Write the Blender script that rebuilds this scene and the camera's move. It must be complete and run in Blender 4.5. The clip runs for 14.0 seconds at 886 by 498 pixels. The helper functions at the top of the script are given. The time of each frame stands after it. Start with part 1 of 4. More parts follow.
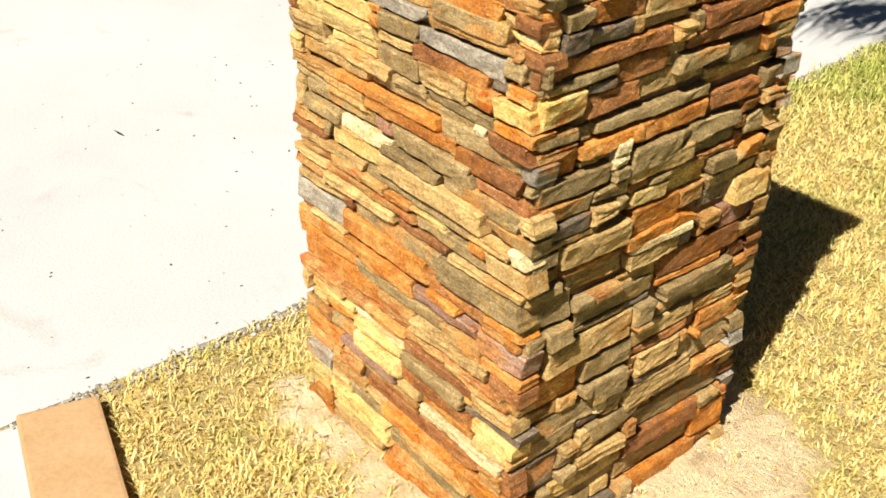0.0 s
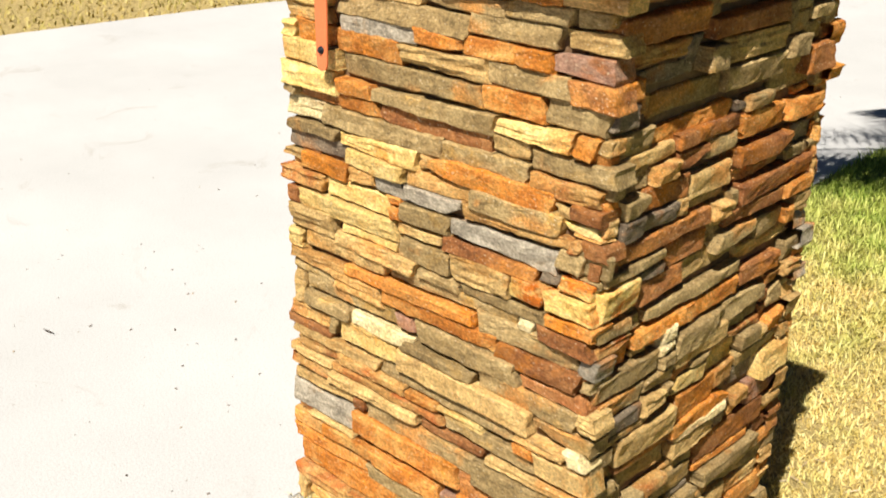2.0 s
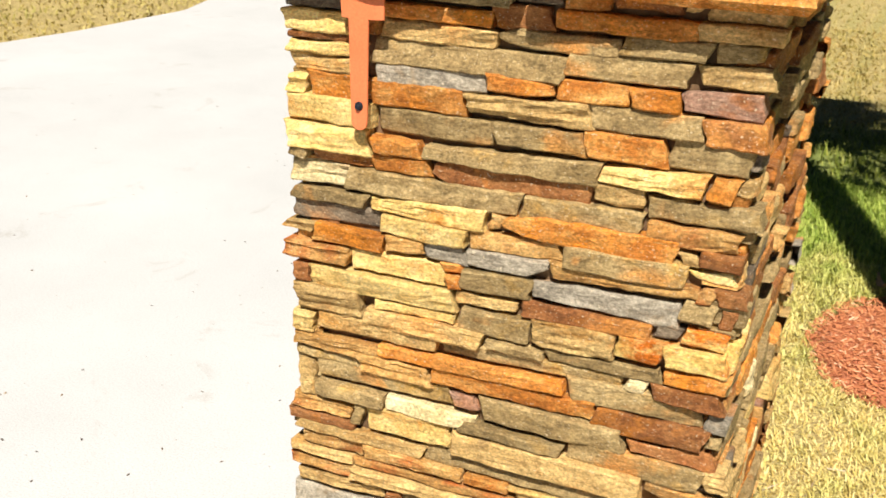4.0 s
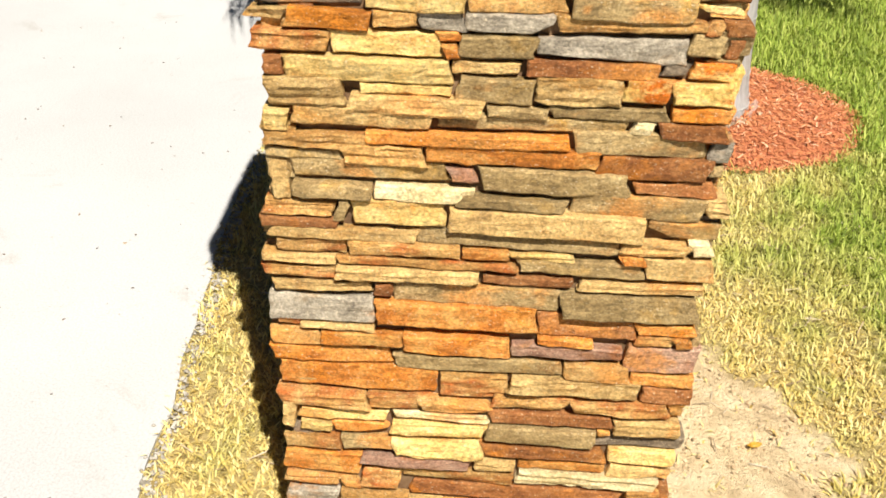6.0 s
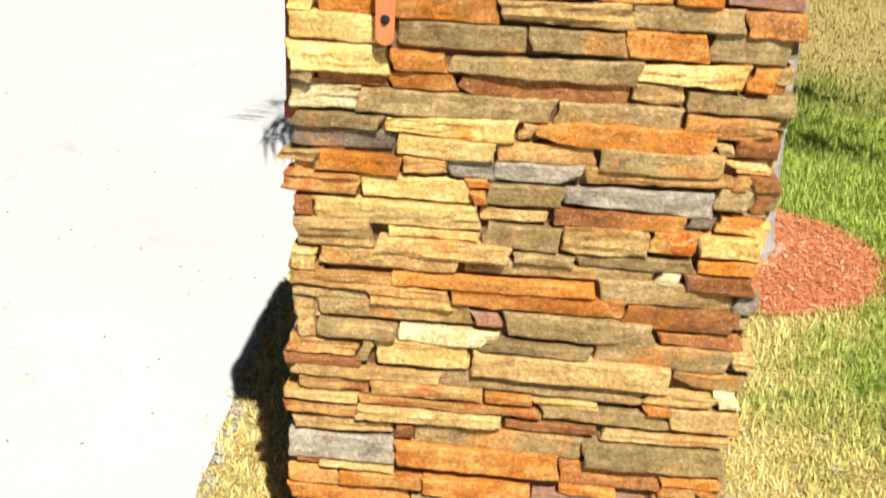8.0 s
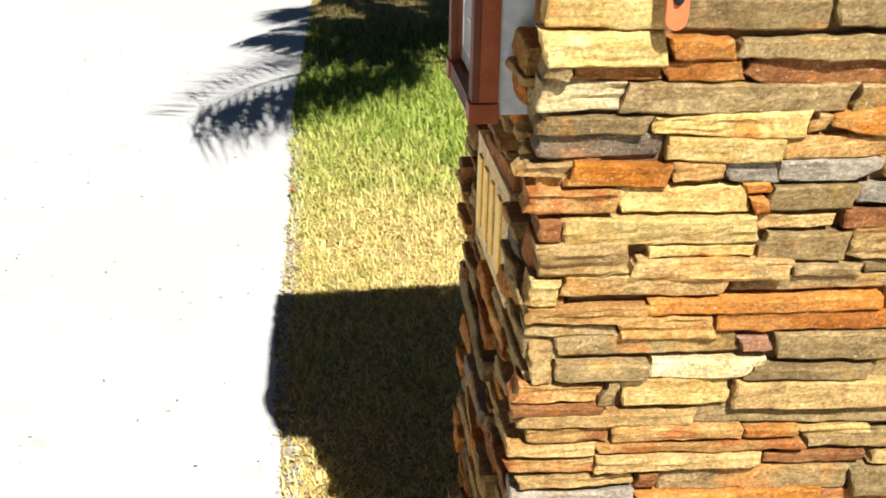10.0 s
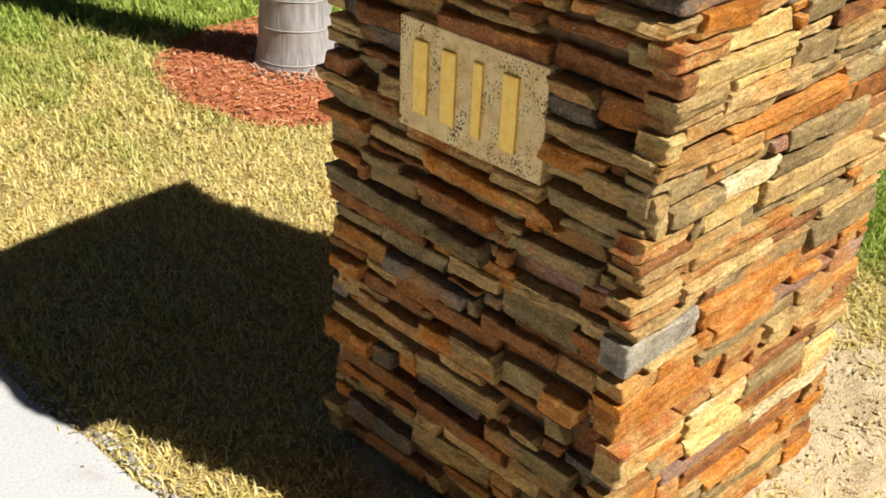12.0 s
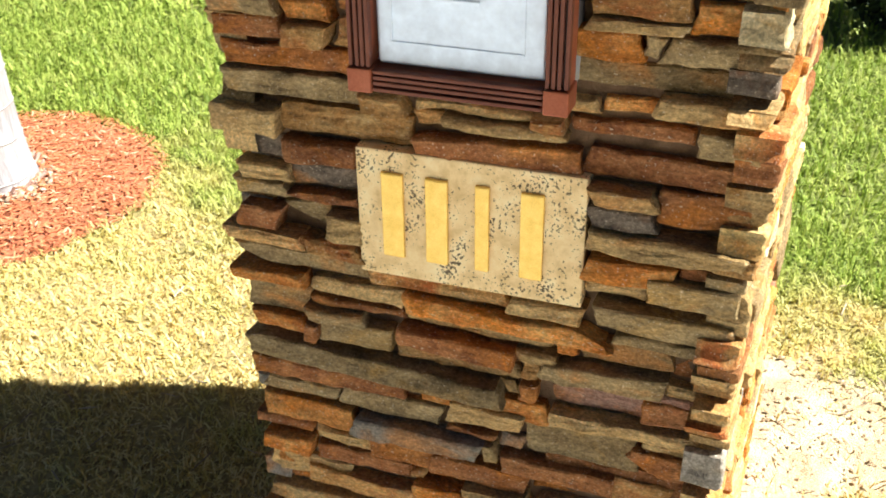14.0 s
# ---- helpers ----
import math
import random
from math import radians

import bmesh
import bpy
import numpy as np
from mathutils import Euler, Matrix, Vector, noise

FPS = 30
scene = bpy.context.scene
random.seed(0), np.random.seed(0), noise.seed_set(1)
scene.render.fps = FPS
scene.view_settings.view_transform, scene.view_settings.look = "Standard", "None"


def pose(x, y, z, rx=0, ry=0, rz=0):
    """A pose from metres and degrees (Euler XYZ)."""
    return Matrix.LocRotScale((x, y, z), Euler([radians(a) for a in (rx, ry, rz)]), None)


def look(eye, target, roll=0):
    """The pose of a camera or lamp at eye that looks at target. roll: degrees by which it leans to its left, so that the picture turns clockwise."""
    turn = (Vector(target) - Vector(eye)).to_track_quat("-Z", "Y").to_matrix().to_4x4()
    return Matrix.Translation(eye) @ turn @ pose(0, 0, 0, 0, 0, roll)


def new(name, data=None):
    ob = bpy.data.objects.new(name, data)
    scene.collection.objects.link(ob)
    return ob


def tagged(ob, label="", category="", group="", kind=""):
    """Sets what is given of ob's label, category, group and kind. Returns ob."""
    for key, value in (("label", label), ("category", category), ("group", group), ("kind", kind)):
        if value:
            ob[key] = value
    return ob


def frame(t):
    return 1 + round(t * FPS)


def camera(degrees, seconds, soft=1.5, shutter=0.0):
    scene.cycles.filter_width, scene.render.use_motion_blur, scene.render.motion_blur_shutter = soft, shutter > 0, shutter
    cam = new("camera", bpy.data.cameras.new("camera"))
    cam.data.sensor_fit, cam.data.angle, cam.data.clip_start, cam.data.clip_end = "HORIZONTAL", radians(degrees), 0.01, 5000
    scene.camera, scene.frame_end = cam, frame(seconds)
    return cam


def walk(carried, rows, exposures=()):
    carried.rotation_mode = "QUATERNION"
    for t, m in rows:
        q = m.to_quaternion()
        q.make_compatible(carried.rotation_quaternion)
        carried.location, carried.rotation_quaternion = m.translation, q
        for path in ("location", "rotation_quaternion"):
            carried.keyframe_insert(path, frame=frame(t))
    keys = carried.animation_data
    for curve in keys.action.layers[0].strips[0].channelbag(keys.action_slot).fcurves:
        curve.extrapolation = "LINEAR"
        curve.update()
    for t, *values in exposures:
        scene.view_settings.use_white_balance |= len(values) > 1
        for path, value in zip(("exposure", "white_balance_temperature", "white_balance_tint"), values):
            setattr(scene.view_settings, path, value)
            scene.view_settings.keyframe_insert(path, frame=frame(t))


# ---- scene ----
cam = camera(44.4, 14.0, soft=1.65, shutter=0.2)
PATH = [
    (0, (1.278, -1.285, 1.513), (-0.026, -0.185, 0.469), 1.4),
    (0.5, (1.273, -1.304, 1.511), (-0.008, -0.199, 0.445), 1.3),
    (1, (1.233, -1.331, 1.508), (-0.04, -0.179, 0.483), 1.1),
    (1.5, (1.131, -1.385, 1.516), (-0.119, -0.116, 0.607), 1.5),
    (2, (1.026, -1.376, 1.512), (-0.225, -0.025, 0.731), 1.1),
    (2.2, (0.97, -1.374, 1.511), (-0.272, 0.012, 0.779), 0.8),
    (4.3, (0.383, -1.553, 1.48), (-0.258, 0.189, 0.735), 1.3),
    (4.5, (0.332, -1.555, 1.467), (-0.239, 0.202, 0.702), 1.1),
    (5, (0.228, -1.571, 1.435), (-0.201, 0.197, 0.603), 0.6),
    (5.5, (0.049, -1.614, 1.408), (-0.133, 0.156, 0.495), 0.8),
    (6, (0.004, -1.652, 1.394), (-0.09, 0.083, 0.404), 1.5),
    (6.5, (0.012, -1.668, 1.401), (-0.072, 0.014, 0.323), 1.6),
    (7, (0.02, -1.682, 1.412), (-0.07, -0.04, 0.273), 1.6),
    (7.5, (0.019, -1.659, 1.412), (-0.095, 0.029, 0.346), 1.3),
    (8, (0.001, -1.644, 1.42), (-0.151, 0.187, 0.632), 2.6),
    (8.5, (-0.039, -1.693, 1.437), (-0.204, 0.205, 0.828), 3.2),
    (9, (-0.15, -1.677, 1.427), (-0.283, 0.231, 0.841), 2.4),
    (9.2, (-0.216, -1.617, 1.408), (-0.328, 0.279, 0.78), 1.7),
    (11.3, (-0.979, -1.101, 1.358), (-0.149, 0.435, 0.382), 1.2),
    (11.5, (-1.05, -1.039, 1.37), (-0.124, 0.457, 0.419), -0.1),
    (12, (-1.291, -0.939, 1.361), (-0.094, 0.283, 0.324), 2.4),
    (12.5, (-1.355, -0.77, 1.368), (-0.06, 0.374, 0.36), 0.1),
    (13, (-1.35, -0.626, 1.376), (0.0, 0.501, 0.423), -2.6),
    (13.5, (-1.34, -0.495, 1.369), (0.151, 0.384, 0.367), -1.4),
    (14, (-1.322, -0.358, 1.386), (0.272, 0.281, 0.361), -0.7),
]
walk(cam, [(t, look(eye, target, roll)) for t, eye, target, roll in PATH],
     [(0.0, 0.78, 6650, 10), (2.2, 0.74, 6550, 10), (4.3, 0.74, 6500, 10), (7.0, 0.8, 6550, 10), (8.0, 0.82, 6450, 10), (9.2, 0.88, 6250, 10),
      (11.3, 0.72, 6350, 10), (12.0, 0.6, 6350, 10), (12.5, 0.7, 6200, 10), (13.5, 0.72, 6150, 10), (14.0, 1.53, 5950, 10)])

# ---- light ----
SUN_AWAY = Vector((-0.255, 0.739, -1.0)).normalized()
world = bpy.data.worlds.new("world")
scene.world = world
world.use_nodes = True
sky = world.node_tree.nodes.new("ShaderNodeTexSky")
sky.sky_type = "NISHITA"
sky.sun_disc = False
sky.dust_density = 0.3
sky.ozone_density = 4.0
sky.sun_elevation = math.asin(-SUN_AWAY.z)
sky.sun_rotation = math.atan2(-SUN_AWAY.x, -SUN_AWAY.y)
world.node_tree.links.new(sky.outputs[0], world.node_tree.nodes["Background"].inputs[0])
world.node_tree.nodes["Background"].inputs[1].default_value = 0.012
sun = new("sun", bpy.data.lights.new("sun", "SUN"))
sun.data.energy = 5.0
sun.data.angle = radians(0.5)
sun.data.color = (1.0, 0.94, 0.84)
sun.matrix_world = look((0, 0, 0), SUN_AWAY)


# ---- materials ----
class Nodes:
    """A principled material and short ways to wire its nodes."""

    def __init__(self, name, rough=0.8, metal=0.0):
        self.mat = bpy.data.materials.new(name)
        self.mat.use_nodes = True
        self.t = self.mat.node_tree
        self.bsdf = self.t.nodes["Principled BSDF"]
        self.bsdf.inputs["Roughness"].default_value = rough
        self.bsdf.inputs["Metallic"].default_value = metal
        self.bsdf.inputs["Specular IOR Level"].default_value = 0.3

    def put(self, socket, value):
        if isinstance(value, bpy.types.NodeSocket):
            self.t.links.new(value, socket)
        else:
            socket.default_value = value

    def coords(self, scale=(1, 1, 1), vary=True, kind="Object"):
        c = self.t.nodes.new("ShaderNodeTexCoord").outputs[kind]
        m = self.t.nodes.new("ShaderNodeMapping")
        m.inputs["Scale"].default_value = scale
        self.put(m.inputs["Vector"], c)
        if vary:
            k = self.t.nodes.new("ShaderNodeVectorMath")
            k.operation = "MULTIPLY"
            self.put(k.inputs[0], self.t.nodes.new("ShaderNodeObjectInfo").outputs["Random"])
            k.inputs[1].default_value = (37.0, 91.0, 53.0)
            self.put(m.inputs["Location"], k.outputs[0])
        return m.outputs[0]

    def noise(self, vec, scale, detail=4.0, rough=0.6, warp=0.0):
        n = self.t.nodes.new("ShaderNodeTexNoise")
        n.inputs["Scale"].default_value = scale
        n.inputs["Detail"].default_value = detail
        n.inputs["Roughness"].default_value = rough
        n.inputs["Distortion"].default_value = warp
        self.put(n.inputs["Vector"], vec)
        return n.outputs["Fac"]

    def cells(self, vec, scale):
        n = self.t.nodes.new("ShaderNodeTexVoronoi")
        n.inputs["Scale"].default_value = scale
        self.put(n.inputs["Vector"], vec)
        return n.outputs["Distance"]

    def ramp(self, fac, stops):
        r = self.t.nodes.new("ShaderNodeValToRGB")
        e = r.color_ramp.elements
        while len(e) < len(stops):
            e.new(0.5)
        for el, (p, c) in zip(e, stops):
            el.position = p
            el.color = (*c, 1) if not isinstance(c, (int, float)) else (c, c, c, 1)
        self.put(r.inputs[0], fac)
        return r.outputs[0]

    def mix(self, fac, a, b, mode="MIX"):
        m = self.t.nodes.new("ShaderNodeMix")
        m.data_type = "RGBA"
        m.blend_type = mode
        self.put(m.inputs[0], fac)
        self.put(m.inputs[6], a if not isinstance(a, tuple) else (*a, 1))
        self.put(m.inputs[7], b if not isinstance(b, tuple) else (*b, 1))
        return m.outputs[2]

    def attribute(self, name):
        a = self.t.nodes.new("ShaderNodeAttribute")
        a.attribute_name = name
        return a.outputs["Fac"]

    def island(self):
        return self.t.nodes.new("ShaderNodeNewGeometry").outputs["Random Per Island"]

    def one(self):
        return self.t.nodes.new("ShaderNodeObjectInfo").outputs["Random"]

    def add(self, a, b, gain=1.0):
        m = self.t.nodes.new("ShaderNodeMath")
        m.operation = "MULTIPLY_ADD"
        self.put(m.inputs[0], b)
        m.inputs[1].default_value = gain
        self.put(m.inputs[2], a)
        return m.outputs[0]

    def bump(self, height, strength, distance):
        b = self.t.nodes.new("ShaderNodeBump")
        b.inputs["Strength"].default_value = strength
        b.inputs["Distance"].default_value = distance
        self.put(b.inputs["Height"], height)
        self.put(self.bsdf.inputs["Normal"], b.outputs[0])

    def colour(self, socket):
        self.put(self.bsdf.inputs["Base Color"], socket if not isinstance(socket, tuple) else (*socket, 1))
        return self


def slate(name, deep, main, pale, stain, amount, rough=0.78):
    """Split ledger stone: soft clouds, iron stain in patches, faint strata, grain, pale flecks painted in as sparkle
    highlights and hackly relief.
    """
    n = Nodes(name, rough)
    n.bsdf.inputs["Specular IOR Level"].default_value = 0.16
    v = n.coords((0.8, 1, 1.15))
    layered = n.coords((0.16, 0.7, 1.3))
    cloud = n.noise(v, 21, 8, 0.74, 0.4)
    base = n.ramp(cloud, [(0.28, deep), (0.45, main), (0.7, pale)])
    patch = n.ramp(n.noise(v, 11, 6, 0.66, 0.6), [(0.64 - amount * 0.35, 0.0), (0.76 - amount * 0.3, 1.0)])
    vein = n.ramp(n.noise(v, 40, 6, 0.7), [(0.32, 0.6), (0.62, 1.2)])
    base = n.mix(patch, base, n.mix(1.0, vein, stain, "MULTIPLY"))
    rust = n.ramp(n.noise(v, 7, 6, 0.62, 0.5), [(0.56, 0.0), (0.65, 0.7)])
    base = n.mix(rust, base, n.mix(1.0, vein, (0.58, 0.25, 0.06), "MULTIPLY"))
    streak = n.ramp(n.noise(layered, 60, 5, 0.68), [(0.34, 0.68), (0.5, 1.0), (0.66, 1.2)])
    base = n.mix(0.18, base, streak, "MULTIPLY")
    mottle = n.ramp(n.noise(v, 75, 5, 0.7, 0.3), [(0.36, 0.7), (0.5, 1.0), (0.64, 1.28)])
    base = n.mix(0.32, base, mottle, "MULTIPLY")
    grain = n.ramp(n.noise(v, 240, 4, 0.72), [(0.34, 0.45), (0.5, 1.0), (0.66, 1.6)])
    base = n.mix(0.7, base, grain, "MULTIPLY")
    cracks = n.noise(layered, 26, 6, 0.66, 0.25)
    crack = n.ramp(cracks, [(0.488, 1.0), (0.496, 0.3), (0.504, 1.0)])
    base = n.mix(n.ramp(n.noise(v, 17, 4, 0.6), [(0.54, 0.0), (0.62, 0.8)]), base, n.mix(1.0, base, crack, "MULTIPLY"))
    lime = n.ramp(n.noise(v, 46, 8, 0.75, 0.5), [(0.62, 0.0), (0.7, 0.5)])
    base = n.mix(lime, base, pale)
    # fine pale flecks put the sunlit stone's sparkle into the base colour
    sparkle_fleck = n.ramp(n.noise(v, 290, 3, 0.6), [(0.63, 0.0), (0.69, 0.6)])
    base = n.mix(sparkle_fleck, base, (0.8, 0.68, 0.46))
    gain = 1.0 if main[0] > 0.6 else 1.03
    shift = n.ramp(n.one(), [(0.0, 0.86 * gain), (1.0, 1.3 * gain)])
    n.colour(n.mix(1.0, base, shift, "MULTIPLY"))
    h = n.add(n.add(n.noise(layered, 60, 6, 0.72), n.noise(v, 44, 9, 0.78), 2.2), n.noise(v, 280, 4, 0.7), 0.3)
    h = n.add(h, crack, 0.3)
    n.bump(h, 1.0, 0.0036)
    return n.mat


SLATES = {
    "g": slate("grey_olive_slate", (0.115, 0.082, 0.038), (0.3, 0.207, 0.09), (0.49, 0.36, 0.17), (0.42, 0.25, 0.07), 0.24),
    "t": slate("tan_slate", (0.21, 0.13, 0.055), (0.46, 0.295, 0.112), (0.7, 0.495, 0.21), (0.46, 0.23, 0.06), 0.25),
    "k": slate("copper_slate", (0.25, 0.13, 0.045), (0.47, 0.25, 0.075), (0.6, 0.41, 0.17), (0.4, 0.12, 0.03), 0.4),
    "y": slate("yellow_slate", (0.46, 0.3, 0.1), (0.68, 0.455, 0.15), (0.86, 0.66, 0.29), (0.6, 0.26, 0.05), 0.26),
    "w": slate("cream_slate", (0.48, 0.36, 0.17), (0.7, 0.55, 0.28), (0.86, 0.73, 0.45), (0.6, 0.38, 0.13), 0.15),
    "o": slate("orange_slate", (0.28, 0.088, 0.018), (0.52, 0.185, 0.034), (0.72, 0.42, 0.13), (0.6, 0.21, 0.025), 0.42),
    "c": slate("peach_slate", (0.5, 0.2, 0.06), (0.78, 0.46, 0.2), (0.9, 0.78, 0.55), (0.93, 0.88, 0.76), 0.4),
    "m": slate("mottled_yellow_slate", (0.56, 0.27, 0.06), (0.76, 0.52, 0.16), (0.88, 0.74, 0.38), (0.6, 0.16, 0.018), 0.5),
    "n": slate("dark_blue_slate", (0.03, 0.038, 0.04), (0.075, 0.09, 0.095), (0.16, 0.17, 0.17), (0.1, 0.08, 0.06), 0.1),
    "r": slate("rust_slate", (0.12, 0.045, 0.018), (0.28, 0.108, 0.036), (0.45, 0.215, 0.08), (0.45, 0.16, 0.025), 0.35),
    "b": slate("blue_grey_slate", (0.13, 0.112, 0.09), (0.29, 0.25, 0.19), (0.5, 0.44, 0.345), (0.36, 0.25, 0.14), 0.15, 0.6),
    "p": slate("mauve_slate", (0.2, 0.11, 0.08), (0.36, 0.2, 0.135), (0.5, 0.34, 0.24), (0.44, 0.17, 0.06), 0.4),
    "d": slate("dark_slate", (0.08, 0.065, 0.05), (0.17, 0.13, 0.09), (0.28, 0.22, 0.15), (0.22, 0.1, 0.04), 0.25),
}


def plain(name, low, high, scale, rough=0.7, metal=0.0, bump=0.2, depth=0.002, kind="Object"):
    n = Nodes(name, rough, metal)
    v = n.coords(vary=False, kind=kind)
    big = n.noise(v, scale, 5, 0.65)
    fine = n.ramp(n.noise(v, scale * 14, 3, 0.6), [(0.3, 0.88), (0.7, 1.1)])
    n.colour(n.mix(1.0, n.ramp(big, [(0.35, low), (0.65, high)]), fine, "MULTIPLY"))
    n.bump(n.noise(v, scale * 9, 4, 0.6), bump, depth)
    return n.mat


M_MORTAR = plain("brown_mortar", (0.12, 0.07, 0.035), (0.24, 0.15, 0.08), 30, 0.95, bump=0.6, depth=0.004)
M_FLAG = plain("terracotta_paint", (0.62, 0.16, 0.06), (0.7, 0.19, 0.075), 20, 0.55, bump=0.05)
M_SCREW = plain("black_screw", (0.015, 0.02, 0.03), (0.05, 0.06, 0.08), 200, 0.35, 0.7, 0.05)
M_BRONZE = plain("copper_brown_frame", (0.34, 0.095, 0.04), (0.42, 0.13, 0.06), 25, 0.4, bump=0.05)
M_RIB = plain("brown_fluted_bar", (0.16, 0.055, 0.032), (0.21, 0.075, 0.042), 25, 0.4, bump=0.05)
for m in (M_BRONZE, M_RIB):
    m.node_tree.nodes["Principled BSDF"].inputs["Specular IOR Level"].default_value = 0.15
M_GROOVE = plain("dark_brown_groove", (0.05, 0.022, 0.018), (0.08, 0.035, 0.025), 40, 0.5, bump=0.05)
M_WHITE = plain("white_enamel", (0.8, 0.91, 1.0), (0.82, 0.92, 1.0), 4, 0.22, bump=0.03)
M_WHITE.node_tree.nodes["Principled BSDF"].inputs["Specular IOR Level"].default_value = 0.6
M_WHITE.node_tree.nodes["Principled BSDF"].inputs["Coat Weight"].default_value = 1.0
M_WHITE.node_tree.nodes["Principled BSDF"].inputs["Coat Roughness"].default_value = 0.12
M_GOLD = plain("gold_paint", (0.78, 0.5, 0.1), (0.9, 0.62, 0.16), 60, 0.38, 0.55, 0.05)
M_KERB = plain("tan_kerb", (0.4, 0.25, 0.12), (0.47, 0.3, 0.155), 9, 0.75, bump=0.15)
M_SHOOT = plain("palm_green", (0.08, 0.15, 0.03), (0.14, 0.24, 0.05), 12, 0.45, bump=0.1)


def granite():
    n = Nodes("speckled_granite", 0.6)
    n.bsdf.inputs["Specular IOR Level"].default_value = 0.2
    v = n.coords(vary=False)
    base = n.ramp(n.noise(v, 38, 5, 0.65), [(0.3, (0.68, 0.46, 0.19)), (0.5, (0.88, 0.65, 0.31)), (0.7, (0.95, 0.78, 0.43))])
    where = n.noise(v, 24, 3, 0.6)
    speck = n.ramp(n.add(n.noise(v, 270, 3, 0.58), where, 0.6), [(0.915, 0.0), (0.95, 0.9)])
    n.colour(n.mix(speck, base, (0.06, 0.038, 0.02)))
    return n.mat


M_GRANITE = granite()


def concrete():
    n = Nodes("broom_finished_concrete", 0.9)
    v = n.coords(vary=False)
    base = n.ramp(n.noise(v, 0.9, 5, 0.65), [(0.3, (0.455, 0.457, 0.457)), (0.7, (0.53, 0.532, 0.532))])
    stain = n.ramp(n.noise(v, 3.3, 6, 0.7, 0.8), [(0.6, 0.0), (0.74, 0.45)])
    base = n.mix(stain, base, (0.3, 0.26, 0.22))
    grit = n.ramp(n.noise(v, 190, 3, 0.6), [(0.3, 0.8), (0.6, 1.08)])
    base = n.mix(0.8, base, grit, "MULTIPLY")
    spot = n.ramp(n.noise(v, 46, 3, 0.55), [(0.715, 0.0), (0.745, 0.6)])
    n.colour(n.mix(spot, base, (0.2, 0.16, 0.12)))
    n.bump(n.noise(v, 160, 4, 0.65), 0.35, 0.003)
    return n.mat


M_CONCRETE = concrete()


def soil():
    n = Nodes("soil_and_thatch", 0.95)
    v = n.coords(vary=False)
    sand = n.ramp(n.noise(v, 8, 8, 0.75), [(0.32, (0.42, 0.3, 0.17)), (0.48, (0.68, 0.53, 0.32)), (0.62, (0.8, 0.67, 0.44))])
    straw = n.ramp(n.noise(v, 60, 5, 0.7), [(0.3, (0.26, 0.19, 0.075)), (0.52, (0.46, 0.355, 0.145)), (0.74, (0.64, 0.52, 0.25))])
    turf = n.ramp(n.noise(v, 90, 6, 0.75), [(0.3, (0.05, 0.09, 0.015)), (0.55, (0.17, 0.25, 0.04)), (0.75, (0.34, 0.4, 0.1))])
    straw = n.mix(n.attribute("green"), straw, turf)
    n.colour(n.mix(n.attribute("bare"), straw, sand))
    n.bump(n.add(n.noise(v, 70, 6, 0.75), n.noise(v, 260, 3, 0.6), 0.4), 0.9, 0.012)
    return n.mat


M_SOIL = soil()


def grass(name, tint):
    n = Nodes(name, 0.55)
    r = n.island()
    green = n.ramp(r, [(0.0, (0.09, 0.185, 0.012)), (0.5, (0.26, 0.4, 0.04)), (1.0, (0.54, 0.62, 0.12))])
    straw = n.ramp(r, [(0.0, (0.5, 0.365, 0.11)), (0.4, (0.75, 0.59, 0.2)), (1.0, (0.91, 0.8, 0.39))])
    col = n.mix(1.0, n.mix(n.attribute("dry"), green, straw), tint, "MULTIPLY")
    n.colour(col)
    thin = n.t.nodes.new("ShaderNodeBsdfTranslucent")
    n.put(thin.inputs[0], col)
    m = n.t.nodes.new("ShaderNodeMixShader")
    m.inputs[0].default_value = 0.25
    n.put(m.inputs[1], n.bsdf.outputs[0])
    n.put(m.inputs[2], thin.outputs[0])
    n.put(n.t.nodes["Material Output"].inputs[0], m.outputs[0])
    return n.mat


M_GRASS = grass("lawn_grass", (1.0, 1.0, 1.0))
M_DULL = grass("dull_lawn_grass", (0.62, 0.57, 0.5))


def chips(name, stops):
    n = Nodes(name, 0.85)
    n.colour(n.ramp(n.island(), stops))
    return n.mat


M_MULCH = chips("red_mulch", [(0.0, (0.38, 0.125, 0.05)), (0.4, (0.52, 0.185, 0.072)), (0.88, (0.63, 0.265, 0.12)), (1.0, (0.78, 0.5, 0.32))])
M_CLOD = chips("pale_clods", [(0.0, (0.24, 0.17, 0.11)), (0.6, (0.46, 0.36, 0.24)), (1.0, (0.62, 0.54, 0.42))])
M_CRUMB = chips("brown_crumbs", [(0.0, (0.3, 0.21, 0.12)), (0.6, (0.52, 0.39, 0.23)), (1.0, (0.68, 0.55, 0.36))])
M_GRIT = chips("grey_grit", [(0.0, (0.2, 0.18, 0.14)), (0.5, (0.36, 0.33, 0.28)), (1.0, (0.5, 0.47, 0.41))])
M_LITTER = chips("dark_litter", [(0.0, (0.05, 0.04, 0.03)), (0.7, (0.16, 0.12, 0.09)), (1.0, (0.34, 0.25, 0.15))])
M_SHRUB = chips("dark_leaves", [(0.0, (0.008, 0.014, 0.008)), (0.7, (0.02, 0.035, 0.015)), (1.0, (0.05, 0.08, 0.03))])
M_FROND = chips("palm_leaflets", [(0.0, (0.05, 0.1, 0.02)), (1.0, (0.12, 0.2, 0.05))])


